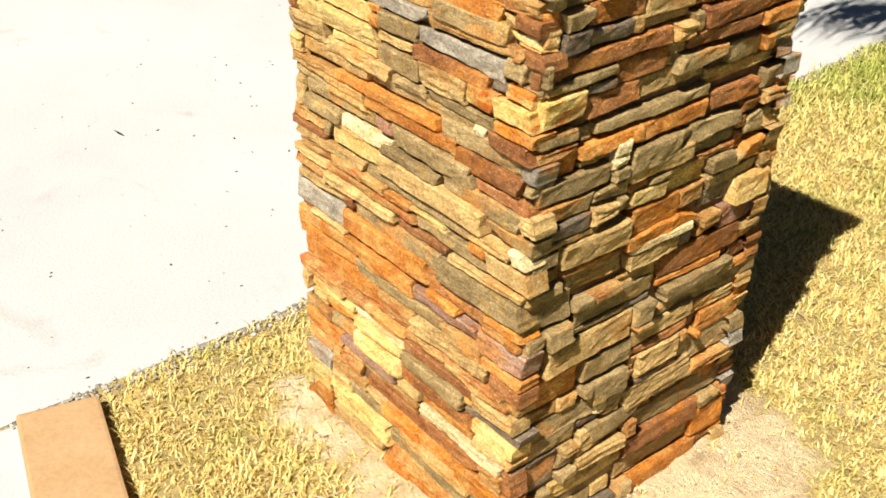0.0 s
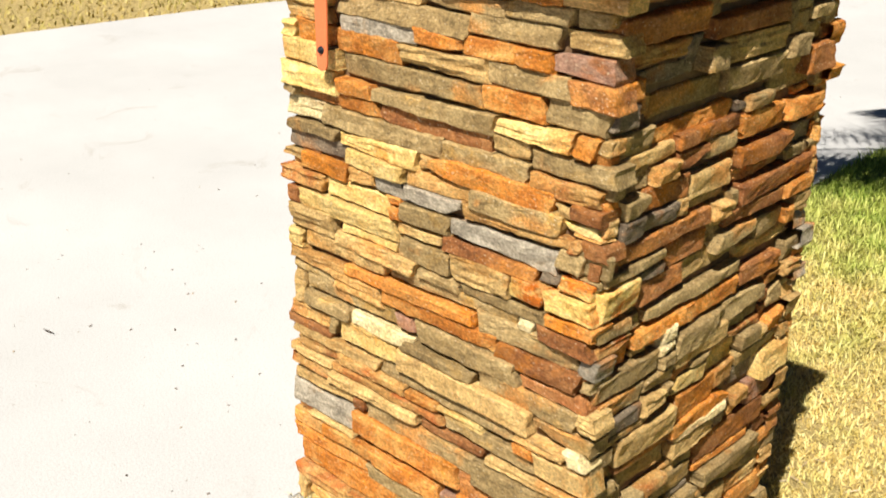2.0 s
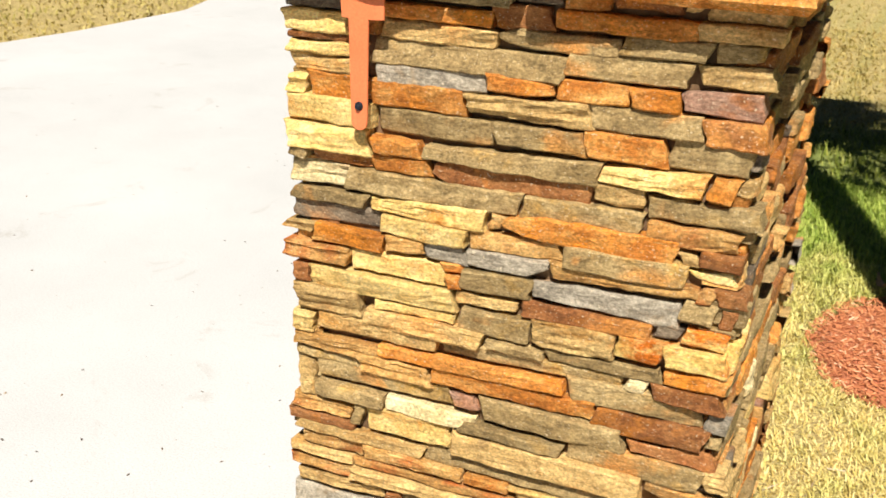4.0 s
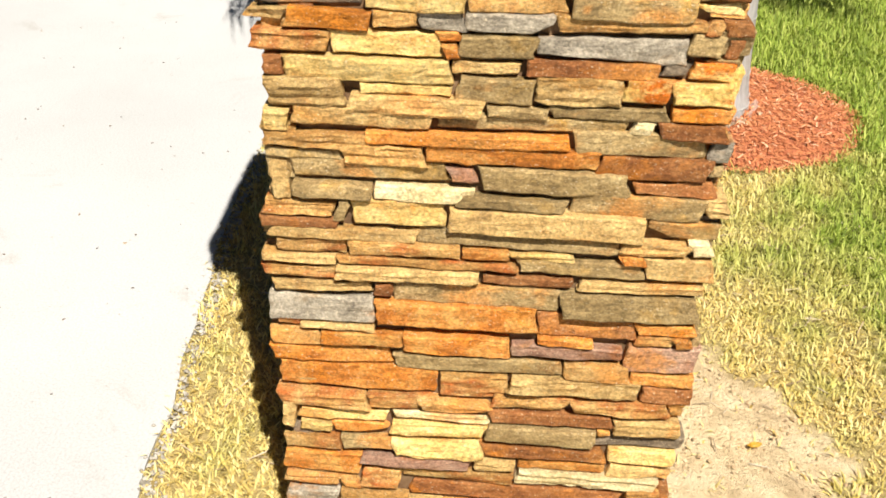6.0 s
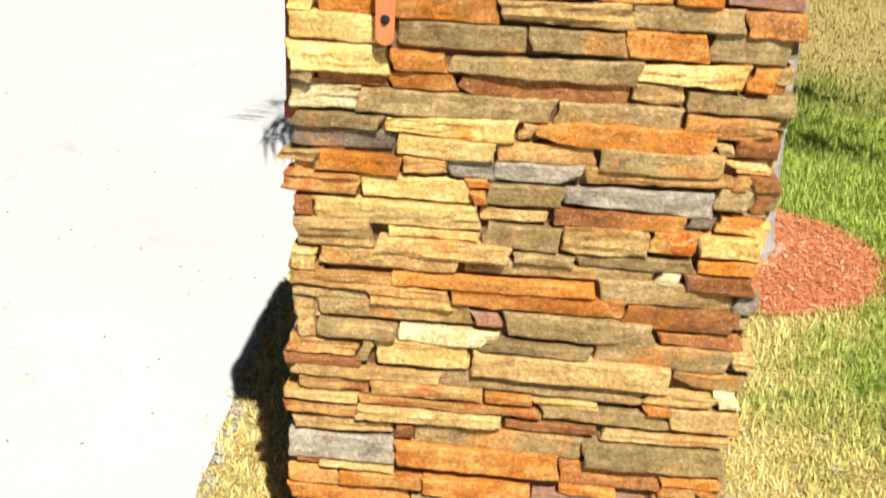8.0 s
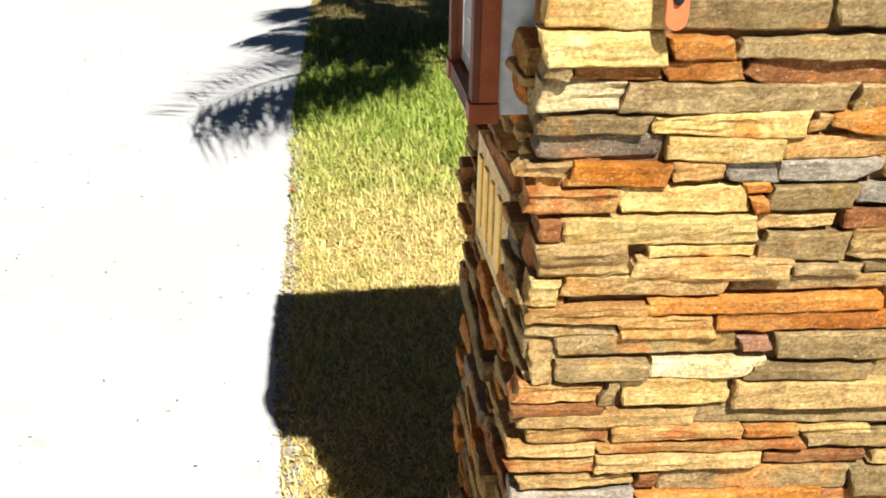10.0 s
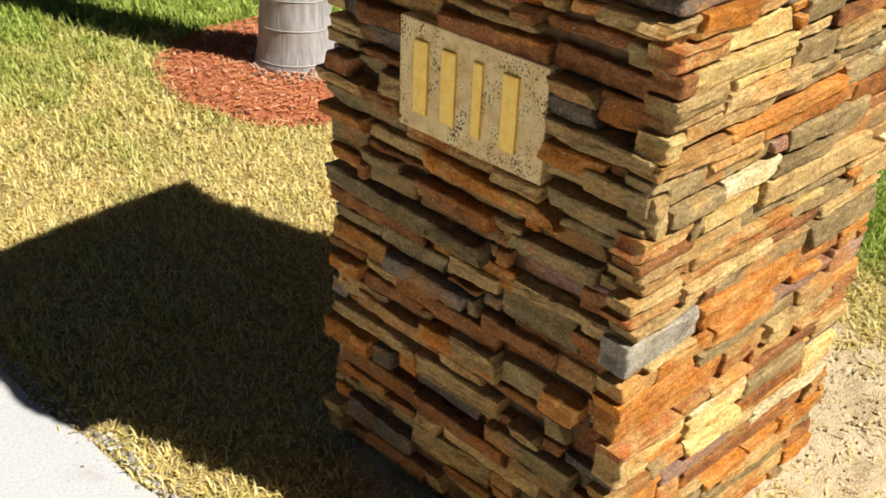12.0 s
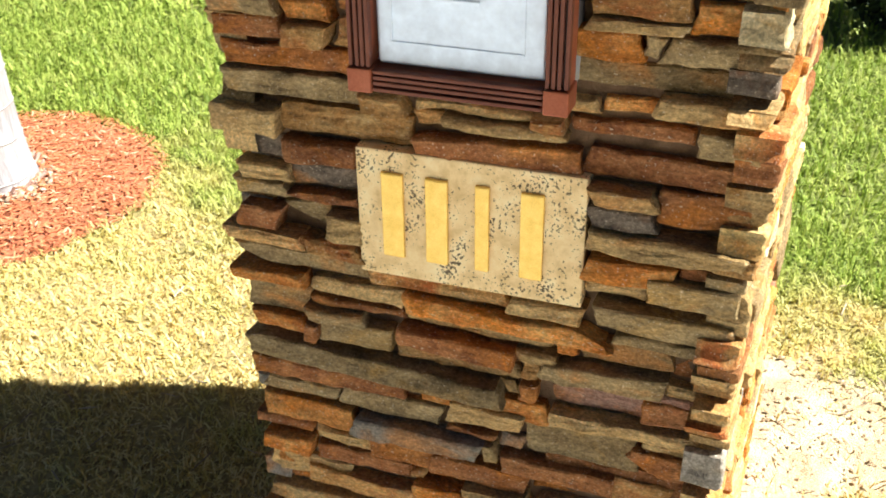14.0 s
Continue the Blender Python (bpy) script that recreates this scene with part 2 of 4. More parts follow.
def bark():
    n = Nodes("ringed_grey_bark", 0.85)
    v = n.coords((1, 1, 0.12), vary=False)
    w = n.coords((0.5, 0.5, 1.5), vary=False)
    base = n.ramp(n.noise(v, 60, 5, 0.65), [(0.3, (0.26, 0.25, 0.25)), (0.55, (0.41, 0.4, 0.4)), (0.75, (0.52, 0.51, 0.5))])
    base = n.mix(n.ramp(n.noise(w, 9, 4, 0.6), [(0.45, 0.0), (0.7, 0.5)]), base, (0.36, 0.29, 0.23))
    n.colour(base)
    n.bump(n.noise(v, 120, 5, 0.7), 0.5, 0.006)
    return n.mat


M_BARK = bark()
M_SCAR = plain("pale_leaf_scar", (0.38, 0.37, 0.36), (0.52, 0.51, 0.49), 30, 0.85, bump=0.3)


# ---- mesh helpers ----
def part(name, bm, material, parent=None, label="", smooth=False):
    """Links a bmesh as one mesh object, under parent if one is given."""
    me = bpy.data.meshes.new(name)
    bm.to_mesh(me)
    bm.free()
    if smooth:
        me.shade_smooth()
    me.materials.append(material)
    ob = new(name, me)
    if parent is not None:
        ob.parent = parent
    if label:
        tagged(ob, label)
    return ob


def block(x0, x1, y0, y1, z0, z1, bevel=0.0, seg=2, bm=None):
    bm = bm or bmesh.new()
    m = Matrix.LocRotScale(((x0 + x1) / 2, (y0 + y1) / 2, (z0 + z1) / 2), None, (x1 - x0, y1 - y0, z1 - z0))
    made = bmesh.ops.create_cube(bm, size=1, matrix=m)["verts"]
    if bevel:
        edges = list({e for v in made for e in v.link_edges})
        bmesh.ops.bevel(bm, geom=edges, offset=bevel, segments=seg, affect="EDGES", profile=0.6)
    return bm


def empty(name, label, category, at=(0, 0, 0), group=""):
    ob = new(name)
    ob.location = at
    return tagged(ob, label, category, group)


def mesh_from(name, verts, faces, material, label="", category="", kind="", values=None):
    """One mesh object from arrays; values: a float for each vertex, by attribute name."""
    me = bpy.data.meshes.new(name)
    me.from_pydata([tuple(v) for v in verts], [], faces)
    for key, data in (values or {}).items():
        me.attributes.new(key, "FLOAT", "POINT").data.foreach_set("value", np.asarray(data, dtype=np.float32))
    me.materials.append(material)
    return tagged(new(name, me), label, category, kind=kind)


def smoothstep(a, b, x):
    t = min(1.0, max(0.0, (x - a) / (b - a)))
    return t * t * (3 - 2 * t)


def wave(x, y, s, seed=0.0):
    return noise.noise((x * s, y * s, seed))


# ---- ground ----
ROAD_X = -0.64
PALM = (0.69, 1.80)
BED = (0.73, 1.82)
MULCH_R = 0.465


def road_edge(y):
    return ROAD_X + 0.015 - 0.105 * smoothstep(-0.3, 1.2, y) - 0.05 * smoothstep(1.5, 3.2, y) + 0.012 * wave(y, 0, 6) + 0.006 * wave(y, 3, 31)


def mulch_edge(x, y):
    a = math.atan2(y - BED[1], x - BED[0])
    return MULCH_R + 0.035 * wave(math.cos(a), math.sin(a), 2.0, 5) + 0.012 * wave(math.cos(a), math.sin(a), 9, 7)


def bareness(x, y):
    """Trodden sandy soil round the foot of the pillar, widest on its +x side."""
    dx, dy = max(abs(x) - 0.31, 0), max(abs(y) - 0.31, 0)
    reach = 0.09 if y < 0 else 0.05
    if x > 0.2:
        reach = 0.13 + 0.24 * smoothstep(0.2, 0.42, x) * (1 - smoothstep(0.15, 0.5, y))
    if x < -0.3:
        reach = 0.03
    reach += 0.1 * wave(x, y, 5, 2) + 0.1 * wave(x, y, 17, 4)
    return 1 - smoothstep(reach - 0.04, reach + 0.05, math.hypot(dx, dy))


def dryness(x, y):
    d = math.hypot(x, y)
    out = 1.75 + 1.1 * smoothstep(0.4, 1.2, y) * (1 - smoothstep(0.3, 1.0, x))
    k = 1 - smoothstep(0.75 + 0.5 * smoothstep(0.5, 1.3, y) * (1 - smoothstep(0.3, 0.8, x)), out + 0.25 * smoothstep(0.5, 1.3, y), d + 0.5 * wave(x, y, 1.7, 1) + 0.2 * wave(x, y, 5, 9) - 0.2 * (x < -0.2))
    k = max(k, 0.85 * smoothstep(3.9, 4.8, y + 0.6 * wave(x, y, 0.8, 3)))
    if x > 0.3 and y < 0.6:
        k *= 1 - smoothstep(0.75, 1.2, d + 0.2 * wave(x, y, 4, 6))
    if x < -3:
        k = 0.9
    return min(1.0, max(0.12, k + 0.4 * wave(x, y, 9, 8) + 0.15 * wave(x, y, 31, 5)))


def stretch(lo, hi, step, out):
    mid = np.arange(lo, hi, step)
    s, a, b = step, lo, hi
    left, right = [], []
    while b < out:
        s *= 1.22
        a, b = a - s, b + s
        left.append(a)
        right.append(b)
    return np.concatenate([left[::-1], mid, right])


def ground():
    xs, ys = stretch(-0.9, 1.6, 0.03, 160), stretch(-0.8, 2.6, 0.03, 160)
    verts, bare, green = [], [], []
    for y in ys:
        for x in xs:
            k = bareness(x, y) if abs(x) < 2 and abs(y) < 2 else 0.0
            z = -0.006 + 0.006 * wave(x, y, 7) + (0.006 + 0.014 * wave(x, y, 22, 1) + 0.009 * wave(x, y, 60, 2)) * k
            if x < road_edge(y) - 0.06 or y < -0.9 - 0.262 * (x + 0.567):
                z = -0.045
            verts.append((x, y, z))
            bare.append(k)
            green.append(0.0 if x < road_edge(y) else 0.9 * (1 - dryness(x, y)))
    w = len(xs)
    faces = [(j * w + i, j * w + i + 1, (j + 1) * w + i + 1, (j + 1) * w + i) for j in range(len(ys) - 1) for i in range(w - 1)]
    ob = mesh_from("ground", verts, faces, M_SOIL, "sandy soil under dry lawn thatch", "ground", "structure", {"bare": bare, "green": green})
    ob.data.shade_smooth()


ground()


def slab(name, outline, top, depth, label):
    """A concrete slab with a given outline."""
    bm = bmesh.new()
    face = bm.faces.new([bm.verts.new((x, y, top)) for x, y in outline])
    out = bmesh.ops.extrude_face_region(bm, geom=[face])
    for v in out["geom"]:
        if isinstance(v, bmesh.types.BMVert):
            v.co.z = top - depth
    bmesh.ops.recalc_face_normals(bm, faces=bm.faces)
    return tagged(part(name, bm, M_CONCRETE), label, name, kind="structure")


near_side = [(road_edge(y), y) for y in np.arange(-0.86, 9.0, 0.04)]
FAR_EDGE = ((-40, -5.95), (1.7, -5.8), (3.5, -5.65), (4.8, -5.38), (6.0, -5.3), (9.0, -6.2), (12.5, -7.1), (40, -9.0))
slab("driveway", near_side + [(-0.5, 40)] + [(x, y) for y, x in FAR_EDGE[::-1]] + [(ROAD_X, -40)],
     0.0, 0.1, "sunlit pale concrete driveway with small stains")
slab("pavement", [(ROAD_X + 0.03, -0.842), (30, -8.86), (30, -40), (ROAD_X + 0.03, -40)], 0.0, 0.1, "pale concrete pavement beside the lawn kerb")

kerb = part("kerb", block(0, 12.0, -0.17, 0, -0.1, 0.028, 0.008), M_KERB)
kerb.matrix_world = pose(-0.567, -0.678, 0, 0, 0, -14.7)
tagged(kerb, "smooth tan concrete kerb edging the lawn", "kerb", kind="structure")


def blades(name, spots, length, width, label, material=M_GRASS):
    """Grass: bent blades of two quads and a tip, each at one of the spots."""
    rng = np.random.default_rng(len(spots))
    n = len(spots)
    p = np.array(spots)
    swirl = 9 * np.sin(p[:, 0] * 31 + 2 * np.sin(p[:, 1] * 23)) + 9 * np.sin(p[:, 1] * 37)
    a, lean = swirl + rng.normal(0, 0.9, n), rng.uniform(0.2, 1.35, n) + 0.35 * p[:, 2]
    ln = length * rng.uniform(0.55, 1.3, n) * (1.15 - 0.4 * p[:, 2])
    w = width * rng.uniform(0.6, 1.3, n)
    side = np.stack([-np.sin(a), np.cos(a), np.zeros(n)], 1) * w[:, None]
    fwd = np.stack([np.cos(a), np.sin(a), np.zeros(n)], 1)
    up = np.array([0, 0, 1.0])
    root = np.stack([p[:, 0], p[:, 1], np.full(n, -0.012)], 1)
    mid = root + (fwd * np.sin(lean * 0.6)[:, None] + up * np.cos(lean * 0.6)[:, None]) * (ln * 0.55)[:, None]
    tip = mid + (fwd * np.sin(lean * 1.35)[:, None] + up * np.cos(lean * 1.35)[:, None]) * (ln * 0.45)[:, None]
    verts = np.stack([root - side, root + side, mid + side * 0.8, mid - side * 0.8, tip], 1).reshape(-1, 3)
    i = np.arange(n)[:, None] * 5
    quads, tris = (i + np.array([0, 1, 2, 3])).tolist(), (i + np.array([3, 2, 4])).tolist()
    mesh_from(name, verts.tolist(), quads + tris, material, label, "grass", "stuff", {"dry": np.repeat(p[:, 2], 5)})


def lawn():
    rng = random.Random(4)
    near, mid, far = [], [], []

    def sow(into, n, x0, x1, y0, y1):
        for _ in range(n):
            x, y = rng.uniform(x0, x1), rng.uniform(y0, y1)
            if x < road_edge(y) - 0.005 + rng.uniform(0, 0.03) or (abs(x) < 0.3 and abs(y) < 0.3):
                continue
            if y < -0.678 - 0.262 * (x + 0.567) + 0.014:
                continue
            if math.hypot(x - BED[0], y - BED[1]) < mulch_edge(x, y) - rng.uniform(0, 0.02):
                continue
            if abs(x) < 1.2 and abs(y) < 1.0 and rng.random() < bareness(x, y) * (0.62 if x < 0.25 else 0.93):
                continue
            if into is near and rng.random() < 0.3 * smoothstep(-0.1, 0.35, wave(x, y, 6, 12)):
                continue
            into.append((x, y, dryness(x, y)))

    sow(near, 104000, -0.76, 1.3, -0.85, 1.6)
    sow(mid, 72000, -0.82, 2.1, 1.6, 3.6)
    sow(mid, 26000, 1.3, 2.6, -1.2, 1.6)
    sow(far, 26000, 2.1, 5.0, 1.5, 3.6)
    back = []
    sow(back, 36000, -0.84, 5.0, 3.6, 8.0)
    sow(back, 16000, -0.84, 8.0, 8.0, 14.0)
    blades("lawn_grass", back, 0.06, 0.005, "lawn grass fading to brown further off", M_DULL)
    sow(far, 16000, 2.6, 5.0, -2.0, 1.5)
    blades("lawn_grass", near, 0.044, 0.0021, "dry yellow lawn grass turning green further out")
    blades("lawn_grass", mid, 0.052, 0.0027, "short green lawn grass with straw blades")
    blades("lawn_grass", far, 0.06, 0.005, "sunlit lawn grass, green to straw")
    across = []
    for _ in range(40000):
        x, y = rng.uniform(-12.0, -5.2), rng.uniform(0.0, 16)
        if x < np.interp(y, [e[0] for e in FAR_EDGE], [e[1] for e in FAR_EDGE]) - 0.02:
            across.append((x, y, 0.75 + 0.25 * wave(x, y, 2)))
    blades("lawn_grass", across, 0.055, 0.008, "brownish dry lawn grass across the driveway", M_DULL)


lawn()


def scatter(name, spots, size, flat, material, label, category, slim=1.0):
    """Small angular bits, six-sided, one island each."""
    rng = random.Random(len(spots))
    verts, faces = [], []
    for x, y, z in spots:
        s = size * rng.uniform(0.4, 1.5)
        m = pose(x, y, z, rng.uniform(-25, 25), rng.uniform(-25, 25), rng.uniform(0, 360))
        b = len(verts)
        for k in range(4):
            c, q = math.cos(k * 1.571 + 0.7), math.sin(k * 1.571 + 0.7)
            j = rng.uniform(0.7, 1.2)
            verts.append(m @ Vector((c * s * j, q * s * j * slim, 0)))
        verts.append(m @ Vector((0, 0, s * flat)))
        verts.append(m @ Vector((0, 0, -s * flat)))
        for k in range(4):
            faces.append((b + k, b + (k + 1) % 4, b + 4))
            faces.append((b + (k + 1) % 4, b + k, b + 5))
    return mesh_from(name, verts, faces, material, label, category, "stuff")


def loose_bits():
    rng = random.Random(11)
    clods, litter, straw, grit = [], [], [], []
    while len(clods) < 1300:
        x, y = rng.uniform(-0.5, 0.95), rng.uniform(-0.6, 0.6)
        if rng.random() < bareness(x, y) and not (abs(x) < 0.31 and abs(y) < 0.31):
            clods.append((x, y, 0.002))
    for _ in range(260):
        y = rng.uniform(-1.0, 4.5)
        x = road_edge(y) - abs(rng.gauss(0, 1.4)) - 0.02
        litter.append((x, y, 0.001))
    for _ in range(1700):
        y = rng.uniform(-0.86, 2.8)
        grit.append((road_edge(y) + rng.gauss(0.018, 0.012), y, rng.uniform(-0.003, 0.004)))
    while len(straw) < 420:
        x, y = rng.uniform(-0.62, 1.0), rng.uniform(-0.6, 1.1)
        if not (abs(x) < 0.33 and abs(y) < 0.33):
            straw.append((x, y, 0.006))
    scatter("soil_clods", clods, 0.0042, 0.6, M_CRUMB, "pale crumbs of dry soil by the pillar foot", "soil")
    rubble = []
    for _ in range(150):
        a, d = radians(rng.gauss(265, 38)), 0.135 + abs(rng.gauss(0, 0.035))
        rubble.append((PALM[0] + d * math.cos(a), PALM[1] + d * math.sin(a), 0.03 + rng.uniform(0, 0.012)))
    scatter("trunk_rubble", rubble, 0.0085, 0.6, M_CLOD, "pale crumbs of soil heaped against palm trunk", "soil")
    scatter("driveway_litter", litter, 0.005, 0.3, M_LITTER, "dark specks of leaf litter on concrete", "litter", 0.6)
    scatter("edge_grit", grit, 0.0055, 0.6, M_GRIT, "loose grit along the driveway edge", "grit")
    scatter("dead_stalks", straw, 0.022, 0.05, M_CLOD, "dead straw stalks lying on soil", "straw", 0.07)


loose_bits()


def mulch():
    rng = random.Random(21)
    verts, faces = [(BED[0], BED[1], 0.035)], []
    rings, seg = 8, 64
    for r in range(1, rings + 1):
        for s in range(seg):
            a = 2 * math.pi * s / seg
            e = mulch_edge(BED[0] + math.cos(a), BED[1] + math.sin(a)) * r / rings
            x, y = BED[0] + e * math.cos(a), BED[1] + e * math.sin(a)
            verts.append((x, y, 0.035 * (1 - (r / rings) ** 3) - 0.012 * (r == rings) + 0.006 * wave(x, y, 20)))
    for s in range(seg):
        faces.append((0, 1 + s, 1 + (s + 1) % seg))
    for r in range(rings - 1):
        for s in range(seg):
            a, b = 1 + r * seg + s, 1 + r * seg + (s + 1) % seg
            faces.append((a, a + seg, b + seg, b))
    bed = empty("mulch_bed", "round bed of shredded red bark mulch under palm", "mulch", (0, 0, 0))
    ob = mesh_from("mulch_mound", verts, faces, plain("mulch_base", (0.44, 0.135, 0.06), (0.62, 0.22, 0.105), 40, 0.9, bump=0.8, depth=0.01))
    ob.parent = bed
    spots = []
    while len(spots) < 9500:
        a, d = rng.uniform(0, 2 * math.pi), math.sqrt(rng.random())
        e = d * (mulch_edge(BED[0] + math.cos(a), BED[1] + math.sin(a)) + 0.015)
        x, y = BED[0] + e * math.cos(a), BED[1] + e * math.sin(a)
        if math.hypot(x - PALM[0], y - PALM[1]) > 0.12:
            spots.append((x, y, 0.035 * (1 - d ** 3) + rng.uniform(0, 0.012)))
    chipsob = scatter("mulch", spots, 0.0122, 0.1, M_MULCH, "shredded red bark chips", "", 0.2)
    chipsob.parent = bed


mulch()


def fallen(name, at, size, slim, curl, material, label, turn):
    """A single dry leaf or twig: a curled, pointed blade with a midrib fold."""
    bm, rows = bmesh.new(), []
    for i in range(9):
        t = i / 8
        w = size * slim * math.sin(math.pi * (0.06 + 0.9 * t))
        x, lift = size * (t - 0.5) * 2, curl * size * (2 * t - 1) ** 2 + 0.004
        rows.append([bm.verts.new((x, y, lift + abs(y) * 0.35)) for y in (-w, 0, w)])
    for lo, hi in zip(rows, rows[1:]):
        for k in range(2):
            bm.faces.new((lo[k], lo[k + 1], hi[k + 1], hi[k]))
    top = list(bm.faces)
    bmesh.ops.solidify(bm, geom=top, thickness=0.0012)
    ob = part(name, bm, material, None, "", True)
    ob.matrix_world = pose(*at, 0, 0, turn)
    tagged(ob, label, name.split("_")[-1], "litter on the ground")


M_YELLOW = plain("yellow_leaf", (0.7, 0.42, 0.05), (0.85, 0.58, 0.1), 60, 0.6)
M_DEAD = plain("dead_leaf", (0.45, 0.32, 0.2), (0.68, 0.52, 0.36), 50, 0.8)
M_ORANGE = plain("orange_leaf", (0.6, 0.2, 0.04), (0.8, 0.36, 0.08), 60, 0.6)
M_TWIG = plain("brown_twig", (0.06, 0.04, 0.025), (0.14, 0.1, 0.06), 60, 0.85)
fallen("fallen_leaf", (0.538, 0.059, 0.004), 0.016, 0.55, 0.2, M_YELLOW, "small yellow leaf lying on bare soil", 20)
fallen("fallen_leaf", (-0.735, 2.03, 0.02), 0.02, 0.5, 0.3, M_ORANGE, "small orange leaf in grass by the driveway", 70)
fallen("fallen_leaf", (0.45, 2.25, 0.03), 0.05, 0.3, 0.7, M_DEAD, "curled pale dead leaf at the mulch edge", 110)
fallen("dry_twig", (-1.777, -0.067, 0.002), 0.025, 0.14, 0.1, M_TWIG, "short dark twig lying on concrete", 10)


# ---- palm ----
def palm():
    tree = empty("palm_tree", "ringed grey palm trunk standing in red mulch", "palm tree", (PALM[0], PALM[1], 0))
    bm = bmesh.new()
    seg, rows = 36, []
    ring_z = [0.06]
    while ring_z[-1] < 2.3:
        ring_z.append(ring_z[-1] + 0.098 + 0.02 * noise.noise((ring_z[-1] * 7, 0, 0)))
    levels = [-0.03, 0.0, 0.02, 0.04]
    for q in ring_z:
        levels += [q - 0.012, q - 0.004, q + 0.002, q + 0.012, q + 0.05]
    for z in sorted(levels):
        r = 0.112 + 0.035 * math.exp(-max(z, 0) / 0.12) - 0.008 * z
        near_ring = min(abs(z - q) for q in ring_z)
        r += 0.0015 * math.exp(-(near_ring / 0.004) ** 2)
        row = []
        for s in range(seg):
            a = 2 * math.pi * s / seg
            rr = r + 0.004 * noise.noise((math.cos(a) * 2, math.sin(a) * 2, z * 3))
            if z < 0.05:
                rr += 0.012 * noise.noise((math.cos(a) * 6, math.sin(a) * 6, z * 30))
            zz = z + 0.006 * noise.noise((math.cos(a) * 1.5, math.sin(a) * 1.5, z * 2))
            row.append(bm.verts.new((rr * math.cos(a), rr * math.sin(a), zz)))
        rows.append(row)
    for lo, hi in zip(rows, rows[1:]):
        for s in range(seg):
            bm.faces.new((lo[s], lo[(s + 1) % seg], hi[(s + 1) % seg], hi[s]))
    bm.faces.new(rows[-1])
    part("trunk", bm, M_BARK, tree, smooth=True)
    for q in ring_z[:-1]:
        bm, rows = bmesh.new(), []
        for dz, out in ((-0.0028, -0.001), (-0.0014, 0.0009), (0.0008, 0.0011), (0.0024, -0.001)):
            rows.append([])
            for s in range(seg):
                a = 2 * math.pi * s / seg
                c = (math.cos(a), math.sin(a))
                r = 0.1135 + 0.035 * math.exp(-q / 0.12) - 0.008 * q + 0.004 * noise.noise((c[0] * 2, c[1] * 2, q * 3)) + out
                z = q + dz + 0.006 * noise.noise((c[0] * 1.5, c[1] * 1.5, q * 2)) + 0.002 * noise.noise((c[0] * 5, c[1] * 5, q))
                rows[-1].append(bm.verts.new((r * c[0], r * c[1], z)))
        for lo, hi in zip(rows, rows[1:]):
            for s in range(seg):
                bm.faces.new((lo[s], lo[(s + 1) % seg], hi[(s + 1) % seg], hi[s]))
        part("leaf_scar", bm, M_SCAR, tree, smooth=True)
    rng = random.Random(5)
    fibre = plain("pale_roots", (0.42, 0.26, 0.2), (0.58, 0.42, 0.34), 30, 0.9)
    bm = bmesh.new()
    bmesh.ops.create_cone(bm, segments=6, radius1=0.009, radius2=0.004, depth=0.05, cap_ends=True)
    first = part("root", bm, fibre, tree)
    for k in range(38):
        ob = first if k == 0 else new("root", first.data)
        ob.parent = tree
        a = rng.uniform(0, 6.283)
        ob.matrix_local = pose(0.148 * math.cos(a), 0.148 * math.sin(a), 0.026 + rng.uniform(0, 0.015), rng.uniform(-30, 30), rng.uniform(20, 60), math.degrees(a))
    shaft = bmesh.new()
    bmesh.ops.create_cone(shaft, segments=24, radius1=0.1, radius2=0.05, depth=0.55, matrix=Matrix.Translation((0, 0, 2.55)), cap_ends=True)
    part("crownshaft", shaft, M_SHOOT, tree, smooth=True)
    fronds = ((202, 1.45, 0.2, 0.7, 0.08), (195, 1.35, 0.15, 0.6, 0.0), (147, 1.22, 0.3, 0.35, 0.0), (118, 1.3, 0.55, 0.9, 0.0), (95, 1.6, 0.6, 0.95, 0.1),
              (62, 1.6, 0.5, 0.9, -0.1), (28, 1.5, 0.6, 0.95, 0.1), (-12, 1.43, 0.2, 0.58, 0.0), (75, 0.9, 1.2, 0.3, 0.0), (145, 0.8, 1.2, 0.3, 0.0), (165, 0.9, 0.5, 0.9, 0.0))
